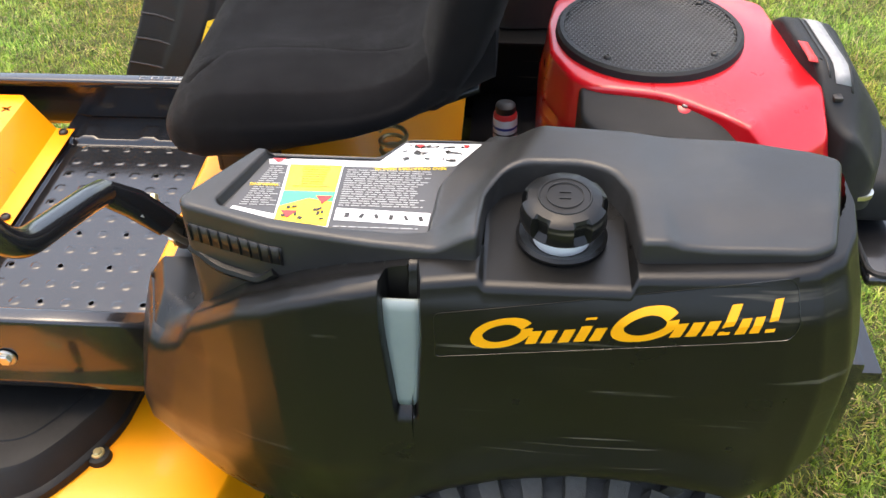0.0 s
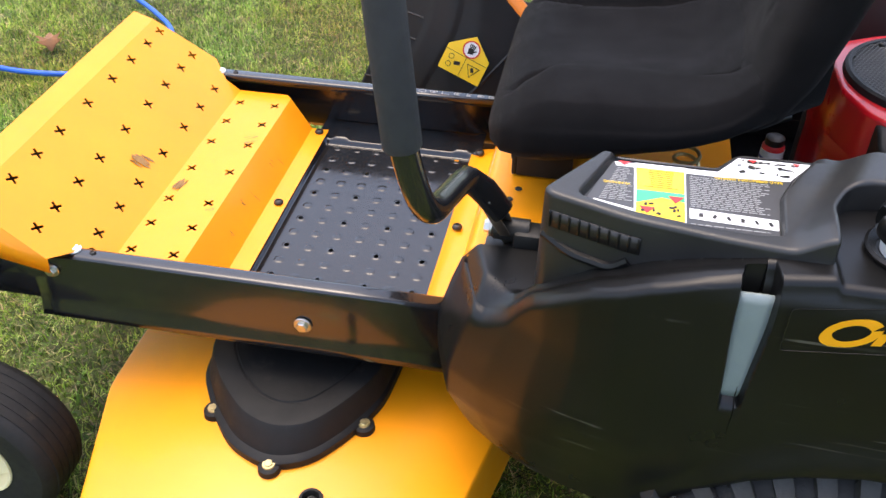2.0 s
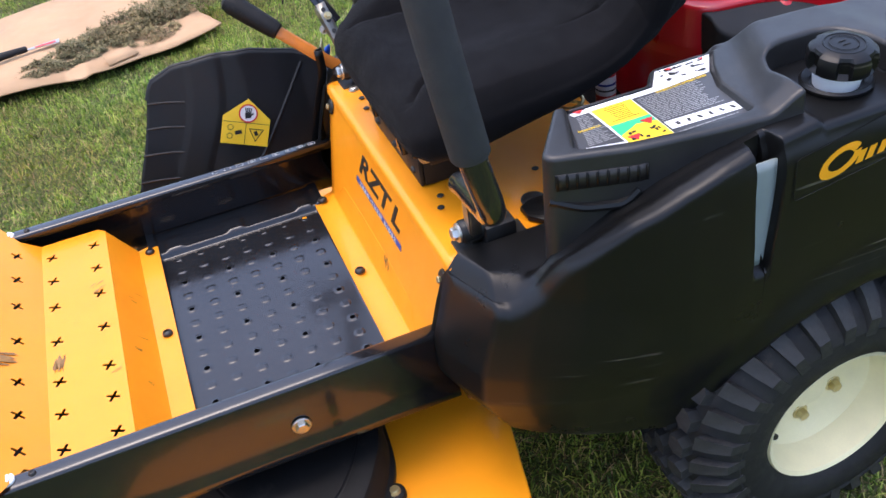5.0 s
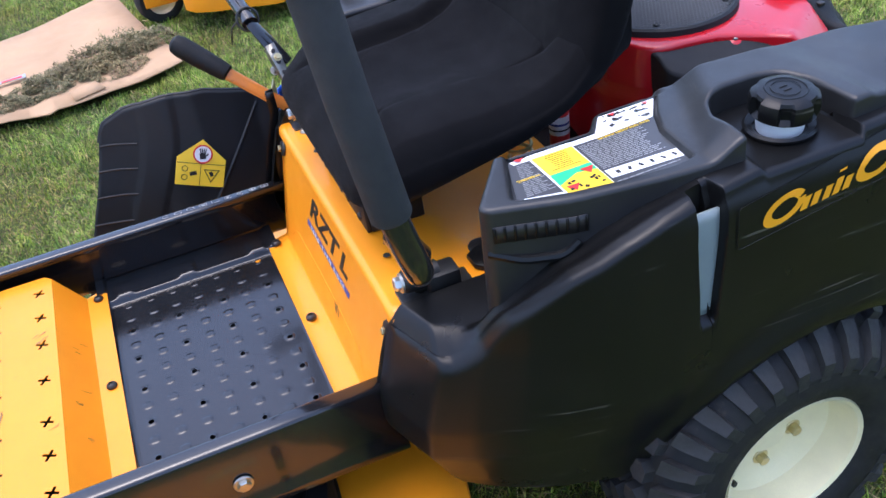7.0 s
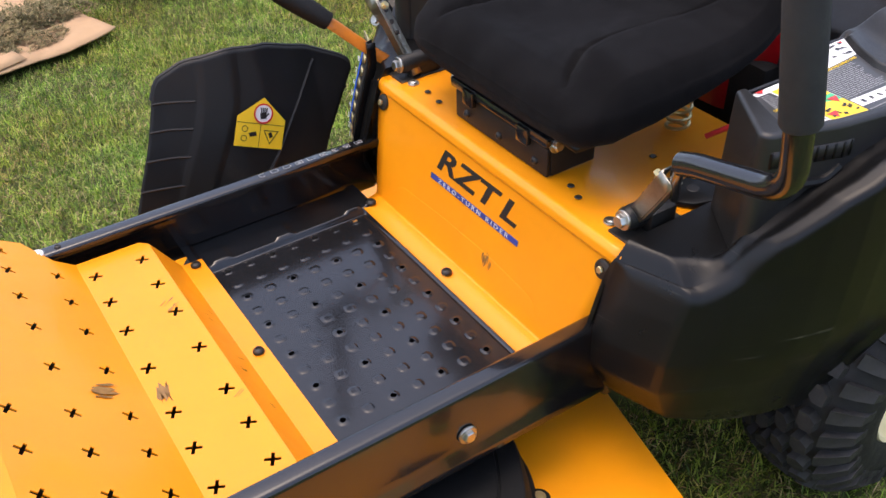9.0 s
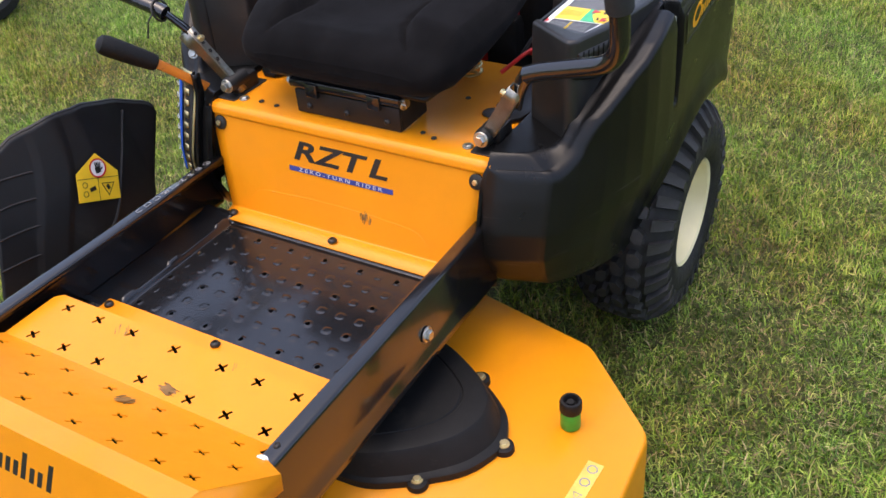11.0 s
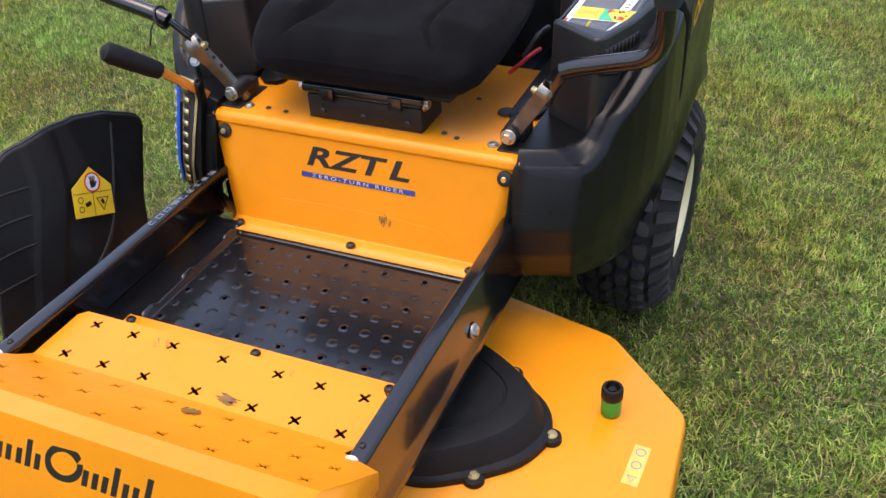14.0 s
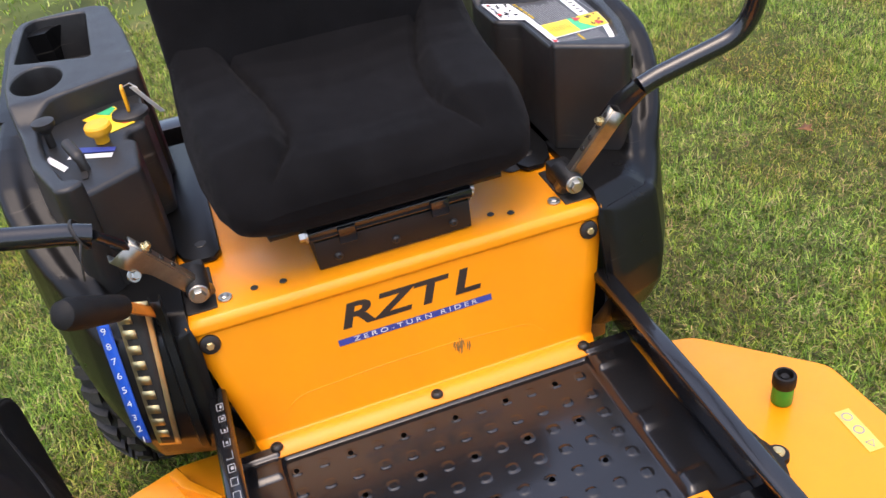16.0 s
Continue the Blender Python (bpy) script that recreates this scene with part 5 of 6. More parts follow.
for x in st:
    zt, zb, w = curve(x, TOPZ), curve(x, BOTZ), curve(x, WID)
    zc, hh = (zt + zb) / 2, (zt - zb) / 2
    row = []
    for k in range(M_ + 1):
        a = 2 * math.pi * k / M_
        c, s_ = math.cos(a), math.sin(a)
        y = w * math.copysign(abs(c) ** 0.55, c)
        z = zc + hh * math.copysign(abs(s_) ** 0.62, s_)
        if s_ > 0.25:
            q = min(1.0, (s_ - 0.25) / 0.3)
            ay = abs(y)
            z -= q * 0.016 * (1 - smooth01(ay / 0.15)) * smooth01((x - 0.03) / 0.08)
            z -= q * 0.013 * math.exp(-((ay - seam_y(x)) / 0.0038) ** 2) * smooth01((x - 0.02) / 0.03)
            z += q * 0.016 * smooth01((ay - seam_y(x)) / 0.024) * smooth01((x - 0.03) / 0.06)
        row.append(Vector((x, y, z)))
    rows.append(row)
bm = sheet(None, rows)
bmesh.ops.remove_doubles(bm, verts=bm.verts, dist=0.0004)
part("cushion", bm, FABRIC, seat, "black cloth cushion with stitched seams", sharp=180)
bm = bmesh.new()
bm.faces.new([bm.verts.new(p) for p in rows[0][:-1]])
part("cushion_front", bm, FABRIC, seat)
# backrest, drawn upward from the cushion
rows = []
FR = [(0.74, 0.325), (0.80, 0.319), (0.83, 0.326), (0.86, 0.334), (0.90, 0.342), (1.0, 0.365), (1.1, 0.395), (1.18, 0.425)]
TH = [(0.755, 0.03), (0.775, 0.062), (0.83, 0.085), (0.95, 0.098), (1.1, 0.09), (1.15, 0.07), (1.18, 0.03)]
BW = [(0.755, 0.210), (0.80, 0.236), (0.90, 0.238), (1.0, 0.225), (1.1, 0.195), (1.15, 0.17), (1.18, 0.13)]
for z in np.arange(0.755, 1.1801, 0.006):
    xf, th, w = curve(z, FR), curve(z, TH), curve(z, BW)
    row = []
    for k in range(181):
        a = 2 * math.pi * k / 180
        c, s_ = math.cos(a), math.sin(a)
        y = w * math.copysign(abs(c) ** 0.5, c)
        x = xf + th / 2 - th / 2 * math.copysign(abs(s_) ** 0.55, s_)
        if s_ > 0.3:
            ay = abs(y)
            x += 0.014 * (1 - smooth01(ay / 0.16))
            x += 0.006 * math.exp(-((ay - 0.135) / 0.005) ** 2) * smooth01((z - 0.86) / 0.05)
        row.append(Vector((x, y, z)))
    rows.append(row)
bm = sheet(None, rows)
bmesh.ops.remove_doubles(bm, verts=bm.verts, dist=0.0004)
part("backrest", bm, FABRIC, seat, "black cloth backrest", sharp=180)
bm = bmesh.new()
bm.faces.new([bm.verts.new(p) for p in rows[-1][:-1]])
part("backrest_top", bm, FABRIC, seat)
bm = sheet(None, [[Vector((x, w, curve(x, BOTZ) - 0.002)) for w in np.linspace(-curve(x, WID) * 0.78, curve(x, WID) * 0.78, 6)] for x in np.linspace(0.04, 0.39, 8)])
part("seat_base", bm, PLASTIC, seat, "black moulded seat shell", thick=0.008)
# suspension box, springs and hinge under the cushion
sus = part("seat_bracket", box(0.036, 0.043, -0.115, 0.112, 0.588, 0.634, 0.002), CHUTE, seat, "black steel seat bracket")
for y in (-0.1125, 0.1085):
    part("bracket_side", box(0.043, 0.125, y - 0.0035, y + 0.0035, 0.588, 0.650, 0.002), CHUTE, sus)
part("bracket_lip", box(0.029, 0.052, -0.120, 0.118, 0.640, 0.656, 0.004), GLOSS, sus)
part("bracket_top", box(0.053, 0.125, -0.120, 0.118, 0.651, 0.664, 0.002), CHUTE, sus)
part("bracket_rod", tube([(0.046, -0.126, 0.646), (0.046, 0.124, 0.646)], 0.0055, 10), STEEL, sus, "steel pivot rod")
for y in (-0.088, -0.002, 0.082):
    part("screw", panhead((0.0355, y, 0.604), (-1, 0, 0), 0.0065), PRINT, sus)
part("bolt", hexbolt((0.050, -0.118, 0.640), (0, -1, 0), 0.009, 0.008), STEEL, sus)
part("bolt", hexbolt((0.044, 0.119, 0.646), (0, 1, 0), 0.008, 0.010), STEEL, sus)
part("tab", box(0.024, 0.034, -0.082, -0.056, 0.628, 0.654, 0.002), GLOSS, sus)
part("tab", box(0.024, 0.034, 0.052, 0.078, 0.628, 0.654, 0.002), GLOSS, sus)
for y in (-0.128, 0.128):
    hel = [(0.280 + 0.017 * math.cos(a), y + 0.017 * math.sin(a), 0.592 + 0.014 * a / (2 * math.pi)) for a in np.linspace(0, 2 * math.pi * 5.5, 120)]
    part("spring", tube(hel, 0.0028, 7), BRASSY, seat, "yellow zinc coil spring")

# ---- engine behind the seat ----
engine = assembly("engine", mower, "red shrouded petrol engine with black guard")
engine.location = (0.012, 0.012, -0.007)
EX, EY, EZ = 0.593, -0.004, 0.752
shroud_plan = [(0.474, 0.105), (0.462, 0.02), (0.464, -0.055), (0.490, -0.112), (0.514, -0.132), (0.601, -0.148), (0.668, -0.178), (0.696, -0.208), (0.734, -0.222), (0.800, -0.165), (0.794, -0.09), (0.768, 0.05), (0.760, 0.110), (0.68, 0.150), (0.56, 0.150)]
sl = outline_of(shroud_plan, 0.014, 0.010)


def shroud_top(x, y):
    fall = (x - 0.703) * 0.667 - (y + 0.190) * 0.745
    return 0.7455 - 0.010 * smooth01((math.hypot(x - EX, y - EY) - 0.122) / 0.07) - 0.9 * max(0.0, fall)


bm = moulding(sl, shroud_top, 0.655, 0.006, 0.010, [(outline_of([(EX + 0.112 * math.cos(a), EY + 0.112 * math.sin(a)) for a in np.linspace(0, 2 * math.pi, 60, endpoint=False)], 0.001, 0.02), 0.715, 0.002)], 0.014)
skirt = [[Vector((min(p.x, 0.70), max(p.y, -0.160), z)) for p in (grown(sl, g) + grown(sl, g)[:1])] for g, z in ((0.009, 0.680), (0.010, 0.60), (0.010, 0.54))]
shroud = part("shroud", merge(bm, sheet(None, skirt)), RED, engine, "glossy red blower shroud", sharp=45)
guard = part("guard_ring", lathe([(0.110, 0.0), (0.111, 0.004), (0.116, 0.005), (0.120, 0.002), (0.1215, -0.008), (0.110, -0.008)], 72, Matrix.Translation((EX, EY, EZ)), True), ENGBLACK, engine, "black plastic guard ring")
# perforated guard: hexagonal cells with open middles
bm = bmesh.new()
pitch = 0.0062
for i in range(-24, 25):
    for j in range(-24, 25):
        x, y = (i + 0.5 * (j % 2)) * pitch, j * pitch * 0.866
        if math.hypot(x, y) > 0.1095:
            continue
        lift = 0.004 * (1 - (math.hypot(x, y) / 0.110) ** 2)
        o = [bm.verts.new((EX + x + pitch * 0.5774 * math.cos(a), EY + y + pitch * 0.5774 * math.sin(a), EZ + 0.003 + lift)) for a in (math.pi / 6 + k * math.pi / 3 for k in range(6))]
        q = [bm.verts.new((EX + x + pitch * 0.425 * math.cos(a), EY + y + pitch * 0.425 * math.sin(a), EZ + 0.0022 + lift)) for a in (math.pi / 6 + k * math.pi / 3 for k in range(6))]
        for k in range(6):
            bm.faces.new((o[k], o[(k + 1) % 6], q[(k + 1) % 6], q[k]))
part("guard_mesh", bm, GUARD, guard, "black perforated cooling guard", sharp=20)
# Black disc close under the mesh, painting the shade seen through its holes.
part("shade_disc", lathe([(0, -0.009), (0.05, -0.009), (0.106, -0.010), (0.111, -0.006)], 48, Matrix.Translation((EX, EY, EZ))), PRINT, guard)
for a in (-2.2, -0.75, 0.75, 2.2):
    part("screw", panhead((EX + 0.100 * math.cos(a), EY + 0.100 * math.sin(a), EZ + 0.005), (0, 0, 1), 0.005), PRINT, guard)
# black cylinder cover on the near flank and the air cleaner at the back
cover = outline_of([(0.500, -0.110), (0.60, -0.130), (0.70, -0.160), (0.735, -0.200), (0.720, -0.235), (0.66, -0.232), (0.545, -0.205), (0.500, -0.165)], 0.012)
part("cylinder_cover", moulding(cover, lambda x, y: 0.736 - 0.55 * max(0.0, -0.150 - y + 0.12 * (0.6 - x)) - 0.10 * max(0.0, x - 0.64), 0.56, 0.006, 0.006, (), 0.012), ENGBLACK, engine, "black cylinder cover", sharp=45)
tabm = lathe([(0, 0.002), (0.009, 0.002), (0.012, 0.0), (0.013, -0.004), (0, -0.004)], 20, aim((0.624, -0.154, 0.7325), (0, -0.3, 1)))
part("shroud_tab", tabm, RED, engine)
part("screw", panhead((0.624, -0.155, 0.7348), (0, -0.3, 1), 0.005), LINKSTEEL, engine)
def cleaner_top(x, y):
    return 0.760 - 0.16 * (x - 0.765) - 0.055 * smooth01((x - 0.825) / 0.06) - 0.05 * smooth01((-y - 0.075) / 0.08) - 0.03 * smooth01((y - 0.02) / 0.06)


clean_plan = outline_of([(0.762, 0.060), (0.80, 0.082), (0.855, 0.050), (0.884, -0.02), (0.886, -0.125), (0.868, -0.160), (0.822, -0.168), (0.796, -0.125), (0.775, -0.04)], 0.014)
cleaner = part("air_cleaner", moulding(clean_plan, cleaner_top, 0.59, 0.010, 0.004, (), 0.008), ENGBLACK, engine, "black air cleaner cover with grey stripe", sharp=45)
for off, w, y0, y1, mt, nm, lb in ((0.000, 0.012, -0.085, -0.040, LABELRED, "engine_badge", "red badge as a plain bar"), (0.034, 0.019, -0.105, 0.045, STRIPGREY, "stripe", "brushed grey stripe"), (0.018, 0.003, -0.10, 0.055, PRINT, "groove", ""), (0.045, 0.003, -0.11, 0.05, PRINT, "groove", "")):
    rows = []
    for y in np.linspace(y0, y1, 14):
        xc = 0.778 + off - 0.10 * (y + 0.03)
        rows.append([Vector((x, y, cleaner_top(x, y) + 0.0012)) for x in (xc - w / 2, xc, xc + w / 2)])
    part(nm, sheet(None, rows), mt, cleaner, lb, thick=0.0008)
part("vent_slot", box(0.806, 0.817, -0.124, -0.106, cleaner_top(0.812, -0.115) - 0.004, cleaner_top(0.812, -0.115) + 0.0015, 0.001), PRINT, cleaner, "dark vent slot")
part("lifting_eye", moved(lathe([(0.009, 0.003), (0.017, 0.003), (0.017, -0.003), (0.009, -0.003)], 24, None, True), Matrix.Translation((0.858, -0.150, 0.608)) @ Matrix.Diagonal((1.2, 0.9, 1, 1))), STEEL, engine)
part("stay", tube([(0.852, -0.142, 0.606), (0.852, -0.130, 0.44)], 0.011, 10, flat=0.4), STEEL, engine)
part("muffler", box(0.905, 0.985, -0.050, 0.120, 0.470, 0.550, 0.020, 3), ENGBLACK, engine, "black muffler")
# engine block and frame behind, under the shroud
part("crankcase", box(0.46, 0.80, -0.14, 0.13, 0.45, 0.64, 0.02), ENGBLACK, engine)
part("engine_plate", box(0.36, 0.90, -0.31, 0.31, 0.430, 0.452, 0.004), GLOSS, mower, "black steel engine plate")
part("rear_frame", merge(box(0.80, 0.86, -0.34, 0.34, 0.36, 0.50, 0.008), box(0.0, 0.82, -0.31, -0.27, 0.33, 0.43, 0.006), box(0.0, 0.82, 0.27, 0.31, 0.33, 0.43, 0.006)), GLOSS, mower, "black steel rear frame")
guard_plate = part("rear_guard", box(0.926, 1.080, -0.136, 0.150, 0.432, 0.450, 0.008, 3), GLOSS, mower, "black plastic rear guard plate")
part("guard_rim", tube(rounded([(1.06, -0.130, 0.450), (0.932, -0.130, 0.450), (0.932, 0.140, 0.450)], 0.02), 0.005, 8), CHUTE, guard_plate)
part("rear_axle", tube([(WX, -0.34, WZ), (WX, 0.34, WZ)], 0.035, 16), GLOSS, mower, "black rear axle housing")
part("pan_underframe", box(-0.40, 0.02, -0.26, 0.26, 0.335, 0.345, 0.002), PRINT, mower, "dark frame under the foot pan")
# small labelled filter and hoses between seat and engine
FX, FY, FZ = 0.409, 0.010, 0.543
flt = part("oil_filter", lathe([(0, 0.0), (0.016, 0.0), (0.017, 0.004), (0.017, 0.066), (0.014, 0.070), (0, 0.071)], 32, Matrix.Translation((FX, FY, FZ))), LABELRED, engine, "red filter can with a printed label")
part("filter_cap", lathe([(0.0145, 0.0), (0.0145, 0.010), (0.010, 0.013), (0, 0.013)], 24, Matrix.Translation((FX, FY, FZ + 0.070))), PRINT, flt, "black cap")
part("filter_label", lathe([(0.0173, 0.0), (0.0175, 0.0), (0.0175, 0.034), (0.0173, 0.034)], 32, Matrix.Translation((FX, FY, FZ + 0.028))), LABELWHITE, flt)
for h_, w_, m_ in ((0.036, 0.003, PRINT), (0.046, 0.004, STRIPEBLUE)):
    part("filter_band", lathe([(0.0177, 0.0), (0.0179, 0.0), (0.0179, w_), (0.0177, w_)], 32, Matrix.Translation((FX, FY, FZ + h_))), m_, flt)
part("hose", tube(rounded([(0.34, -0.21, 0.62), (0.37, -0.23, 0.66), (0.42, -0.24, 0.66), (0.46, -0.2, 0.62)], 0.03), 0.006, 10), PRINT, engine)
part("cable", tube(rounded([(0.25, -0.21, 0.625), (0.29, -0.245, 0.655), (0.33, -0.25, 0.65), (0.36, -0.22, 0.62)], 0.03), 0.004, 8), LABELRED, engine, "red battery cable")

# ---- discharge chute on the far side ----
def chute_y(x, z):
    return curve(x, [(-0.4, 0.600), (-0.30, 0.582), (-0.24, 0.562), (-0.18, 0.545), (-0.12, 0.540), (-0.05, 0.556), (0.0, 0.572), (0.09, 0.573)]) + 0.26 * (z - 0.5)


CHUTE_TOP = [(0.0, 0.518), (0.012, 0.538), (0.035, 0.554), (0.14, 0.575), (0.33, 0.586), (0.53, 0.575), (0.75, 0.543), (0.93, 0.507), (0.98, 0.493), (1.0, 0.472)]
CHUTE_FRONT = [(0.20, -0.450), (0.376, -0.373), (0.426, -0.349), (0.476, -0.329), (0.526, -0.311), (0.565, -0.304), (0.60, -0.303)]
CHUTE_REAR = [(0.20, -0.09), (0.30, -0.035), (0.48, 0.086), (0.50, 0.092), (0.60, 0.096)]
rows = []
for u in np.linspace(0, 1, 60):
    zt = curve(u, CHUTE_TOP)
    row = []
    for v in np.linspace(0, 1, 50):
        z = 0.20 + (zt - 0.20) * v
        x = curve(z, CHUTE_FRONT) * (1 - u) + curve(z, CHUTE_REAR) * u
        # a raised band runs down the middle
        h = 0.004 * smooth01((u - 0.20) / 0.012) * smooth01((0.375 - u) / 0.012)
        row.append(Vector((x, chute_y(x, z) - h, z)))
    rows.append(row)
chute = part("discharge_chute", sheet(None, rows), CHUTE, mower, "black plastic discharge chute with raised ribs", thick=0.005)
for r in (0.510, 0.461, 0.410, 0.357):
    line = []
    for k in range(13):
        x = curve(r, CHUTE_FRONT) * (1 - k / 12) + (-0.241 - 0.33 * (0.52 - r)) * k / 12
        z = r - 0.006 * (k / 12) ** 2 + 0.002
        line.append((x, chute_y(x, z) - 0.0058, z))
    part("chute_rib", tube(line, 0.0026, 6), CHUTE, chute)
line = [(-0.905 * (0.507 - z) - 0.6 * max(0.0, 0.35 - z), z) for z in np.linspace(0.515, 0.27, 24)]
part("chute_crease", tube([(x, chute_y(x, z) - 0.0040, z) for x, z in line], 0.0045, 8), CHUTE, chute)
edge = [r[-1] for r in rows]
part("chute_rim", tube(edge, 0.005, 8), CHUTE, chute)
for v in (20, 28, 36, 44):
    part("chute_tooth", tube([rows[-1][v] + Vector((-0.004, 0, 0)), rows[-1][v] + Vector((0.004, 0.001, 0))], 0.003, 6), CHUTE, chute)
part("chute_hinge", merge(box(-0.31, 0.0, 0.505, 0.545, 0.195, 0.225, 0.004), tube([(-0.33, 0.525, 0.235), (0.02, 0.525, 0.235)], 0.008, 10)), GLOSS, chute)
# warning sticker: a yellow house shape
mS = frame_of((-0.142, 0.5165, 0.4405), (0.09, -0.008, -0.037), (0.019, 0.013, 0.052))
house = [(-0.0485, -0.042), (0.0485, -0.042), (0.0485, 0.015), (0.0, 0.054), (-0.0485, 0.015)]
sticker = part("warning_sticker", moved(slab(house, 0.0, 0.0008), mS), LABELYELLOW, chute, "yellow warning sticker")
part("sticker_disc", moved(lathe([(0, 0.0004), (0.019, 0.0004), (0.019, 0)], 32), mS @ Matrix.Translation((0.002, 0.024, 0.001))), LABELWHITE, sticker)
part("sticker_ring", moved(lathe([(0.0165, 0.0005), (0.0195, 0.0005), (0.0195, 0), (0.0165, 0)], 32, None, True), mS @ Matrix.Translation((0.002, 0.024, 0.0015))), LABELRED, sticker)
mk_ = merge(decal(0.012, 0.012, 0.002, 0.020, 0.0018, 0.0004, 0.2), *[decal(0.0022, 0.013, -0.003 + 0.0034 * k, 0.029, 0.0018, 0.0004, 0.25 - 0.12 * k) for k in range(4)], decal(0.003, 0.010, 0.0095, 0.022, 0.0018, 0.0004, -0.8), decal(0.095, 0.001, 0, 0.004, 0.001, 0.0004), decal(0.001, 0.048, 0.0, -0.018, 0.001, 0.0004),
            moved(lathe([(0.015, 0.0004), (0.018, 0.0004), (0.018, 0), (0.015, 0)], 3, None, True), Matrix.Translation((0.022, -0.016, 0.001)) @ Matrix.Rotation(radians(30), 4, "Z")),
            decal(0.007, 0.010, 0.022, -0.016, 0.001, 0.0004, 0.5), moved(lathe([(0.005, 0.0004), (0.0062, 0.0004), (0.0062, 0), (0.005, 0)], 14, None, True), Matrix.Translation((-0.031, -0.008, 0.001))),
            moved(lathe([(0.005, 0.0004), (0.0062, 0.0004), (0.0062, 0), (0.005, 0)], 14, None, True), Matrix.Translation((-0.031, -0.026, 0.001))), decal(0.014, 0.008, -0.014, -0.017, 0.001, 0.0004, 0.3))
part("sticker_print", moved(mk_, mS), PRINT, sticker)

# ---- front axle and casters ----
axle = part("front_axle", box(-0.875, -0.800, -0.420, 0.420, 0.380, 0.462, 0.008, 3), CHUTE, mower, "black box-section front axle beam")
for s in (-1, 1):
    part("rail_end", box(-0.83, -0.62, min(s * 0.262, s * 0.310), max(s * 0.262, s * 0.310), 0.385, 0.470, 0.006), GLOSS, axle)
    cx, cy = -0.845, s * 0.425
    part("caster_tube", lathe([(0, 0.13), (0.018, 0.13), (0.030, 0.118), (0.032, 0.108), (0.032, 0.0), (0, 0.0)], 24, Matrix.Translation((cx, cy, 0.375))), CHUTE, axle, "black caster bearing tube with cap")
    fork = part("caster_fork", merge(box(cx - 0.030, cx + 0.040, cy - 0.074, cy + 0.074, 0.346, 0.366, 0.008, 3), *[tube([(cx + 0.02, cy + q * 0.072, 0.358), (cx + 0.04, cy + q * 0.074, 0.26), (cx + 0.06, cy + q * 0.074, 0.158)], 0.016, 8, flat=0.4) for q in (-1, 1)]), CHUTE, mower, "black caster fork")
    part("bolt", hexbolt((cx + 0.06, cy + s * 0.080, 0.158), (0, s, 0), 0.012, 0.010), STEEL, fork)
    wheel(cx + 0.06, cy, 0.158, 0.158, 0.115, 0.080, s, "ribs", "caster_wheel", "front caster wheel with ribbed tyre and cream rim")


# ---- loose things ----
conn = thing("hose_connector", "green and black plastic hose connector on the mower deck", "hose connector")
part("body", lathe([(0, 0), (0.015, 0), (0.0165, 0.002), (0.0165, 0.034), (0.0160, 0.037)], 32, Matrix.Translation((-0.170, -0.527, 0.2412))), GREENPLASTIC, conn, "green plastic body")
crown = bmesh.new()
rows = []
for r, h in ((0.0160, 0.034), (0.0182, 0.036), (0.0182, 0.054), (0.0165, 0.057), (0.0125, 0.0575), (0.0115, 0.054), (0.011, 0.046), (0.006, 0.046), (0.006, 0.054), (0.0, 0.054)):
    rows.append([crown.verts.new(((r - (0.0012 if k % 2 and 0.035 < h < 0.055 and r > 0.018 else 0)) * math.cos(2 * math.pi * k / 40), (r - (0.0012 if k % 2 and 0.035 < h < 0.055 and r > 0.018 else 0)) * math.sin(2 * math.pi * k / 40), h)) for k in range(40)])
for a, b in zip(rows, rows[1:]):
    for k in range(40):
        crown.faces.new((a[k], a[(k + 1) % 40], b[(k + 1) % 40], b[k]))
part("collar", moved(crown, Matrix.Translation((-0.170, -0.527, 0.2412))), MATTE, conn, "black knurled collar", sharp=60)

# cardboard sheet with a torn near edge and a heap of clippings
outline = [(-1.16, 2.14), (-1.0, 2.02), (-0.86, 1.99), (-0.72, 1.985), (-0.60, 1.965), (-0.53, 1.945), (-0.50, 1.972), (-0.40, 1.985), (-0.30, 2.015), (-0.20, 2.03), (-0.10, 2.07), (-0.015, 2.115), (-0.07, 2.26), (-0.13, 2.55), (-0.20, 3.02), (-0.26, 3.05), (-0.60, 2.86), (-1.02, 2.66), (-1.20, 2.45)]
bm = flat_with_holes(outline, [])
bmesh.ops.subdivide_edges(bm, edges=bm.edges[:], cuts=3, use_grid_fill=True)
for v in bm.verts:
    v.co.z = 0.040 + 0.014 * noise.noise(Vector((v.co.x * 2.4, v.co.y * 2.4, 0))) + 0.006 * noise.noise(Vector((v.co.x * 9, v.co.y * 9, 1)))
card = part("cardboard", bm, CARD, None, thick=0.005, sharp=60)
tagged(card, "flattened brown cardboard sheet with torn edge on the grass", "cardboard")
flap = bmesh.new()
fv = [flap.verts.new(p) for p in ((-0.44, 1.985, 0.050), (-0.33, 2.025, 0.052), (-0.36, 2.06, 0.072), (-0.45, 2.035, 0.068))]
flap.faces.new(fv)
part("torn_flap", flap, CARD, card, thick=0.004)
random.seed(5)
verts, faces = [], []


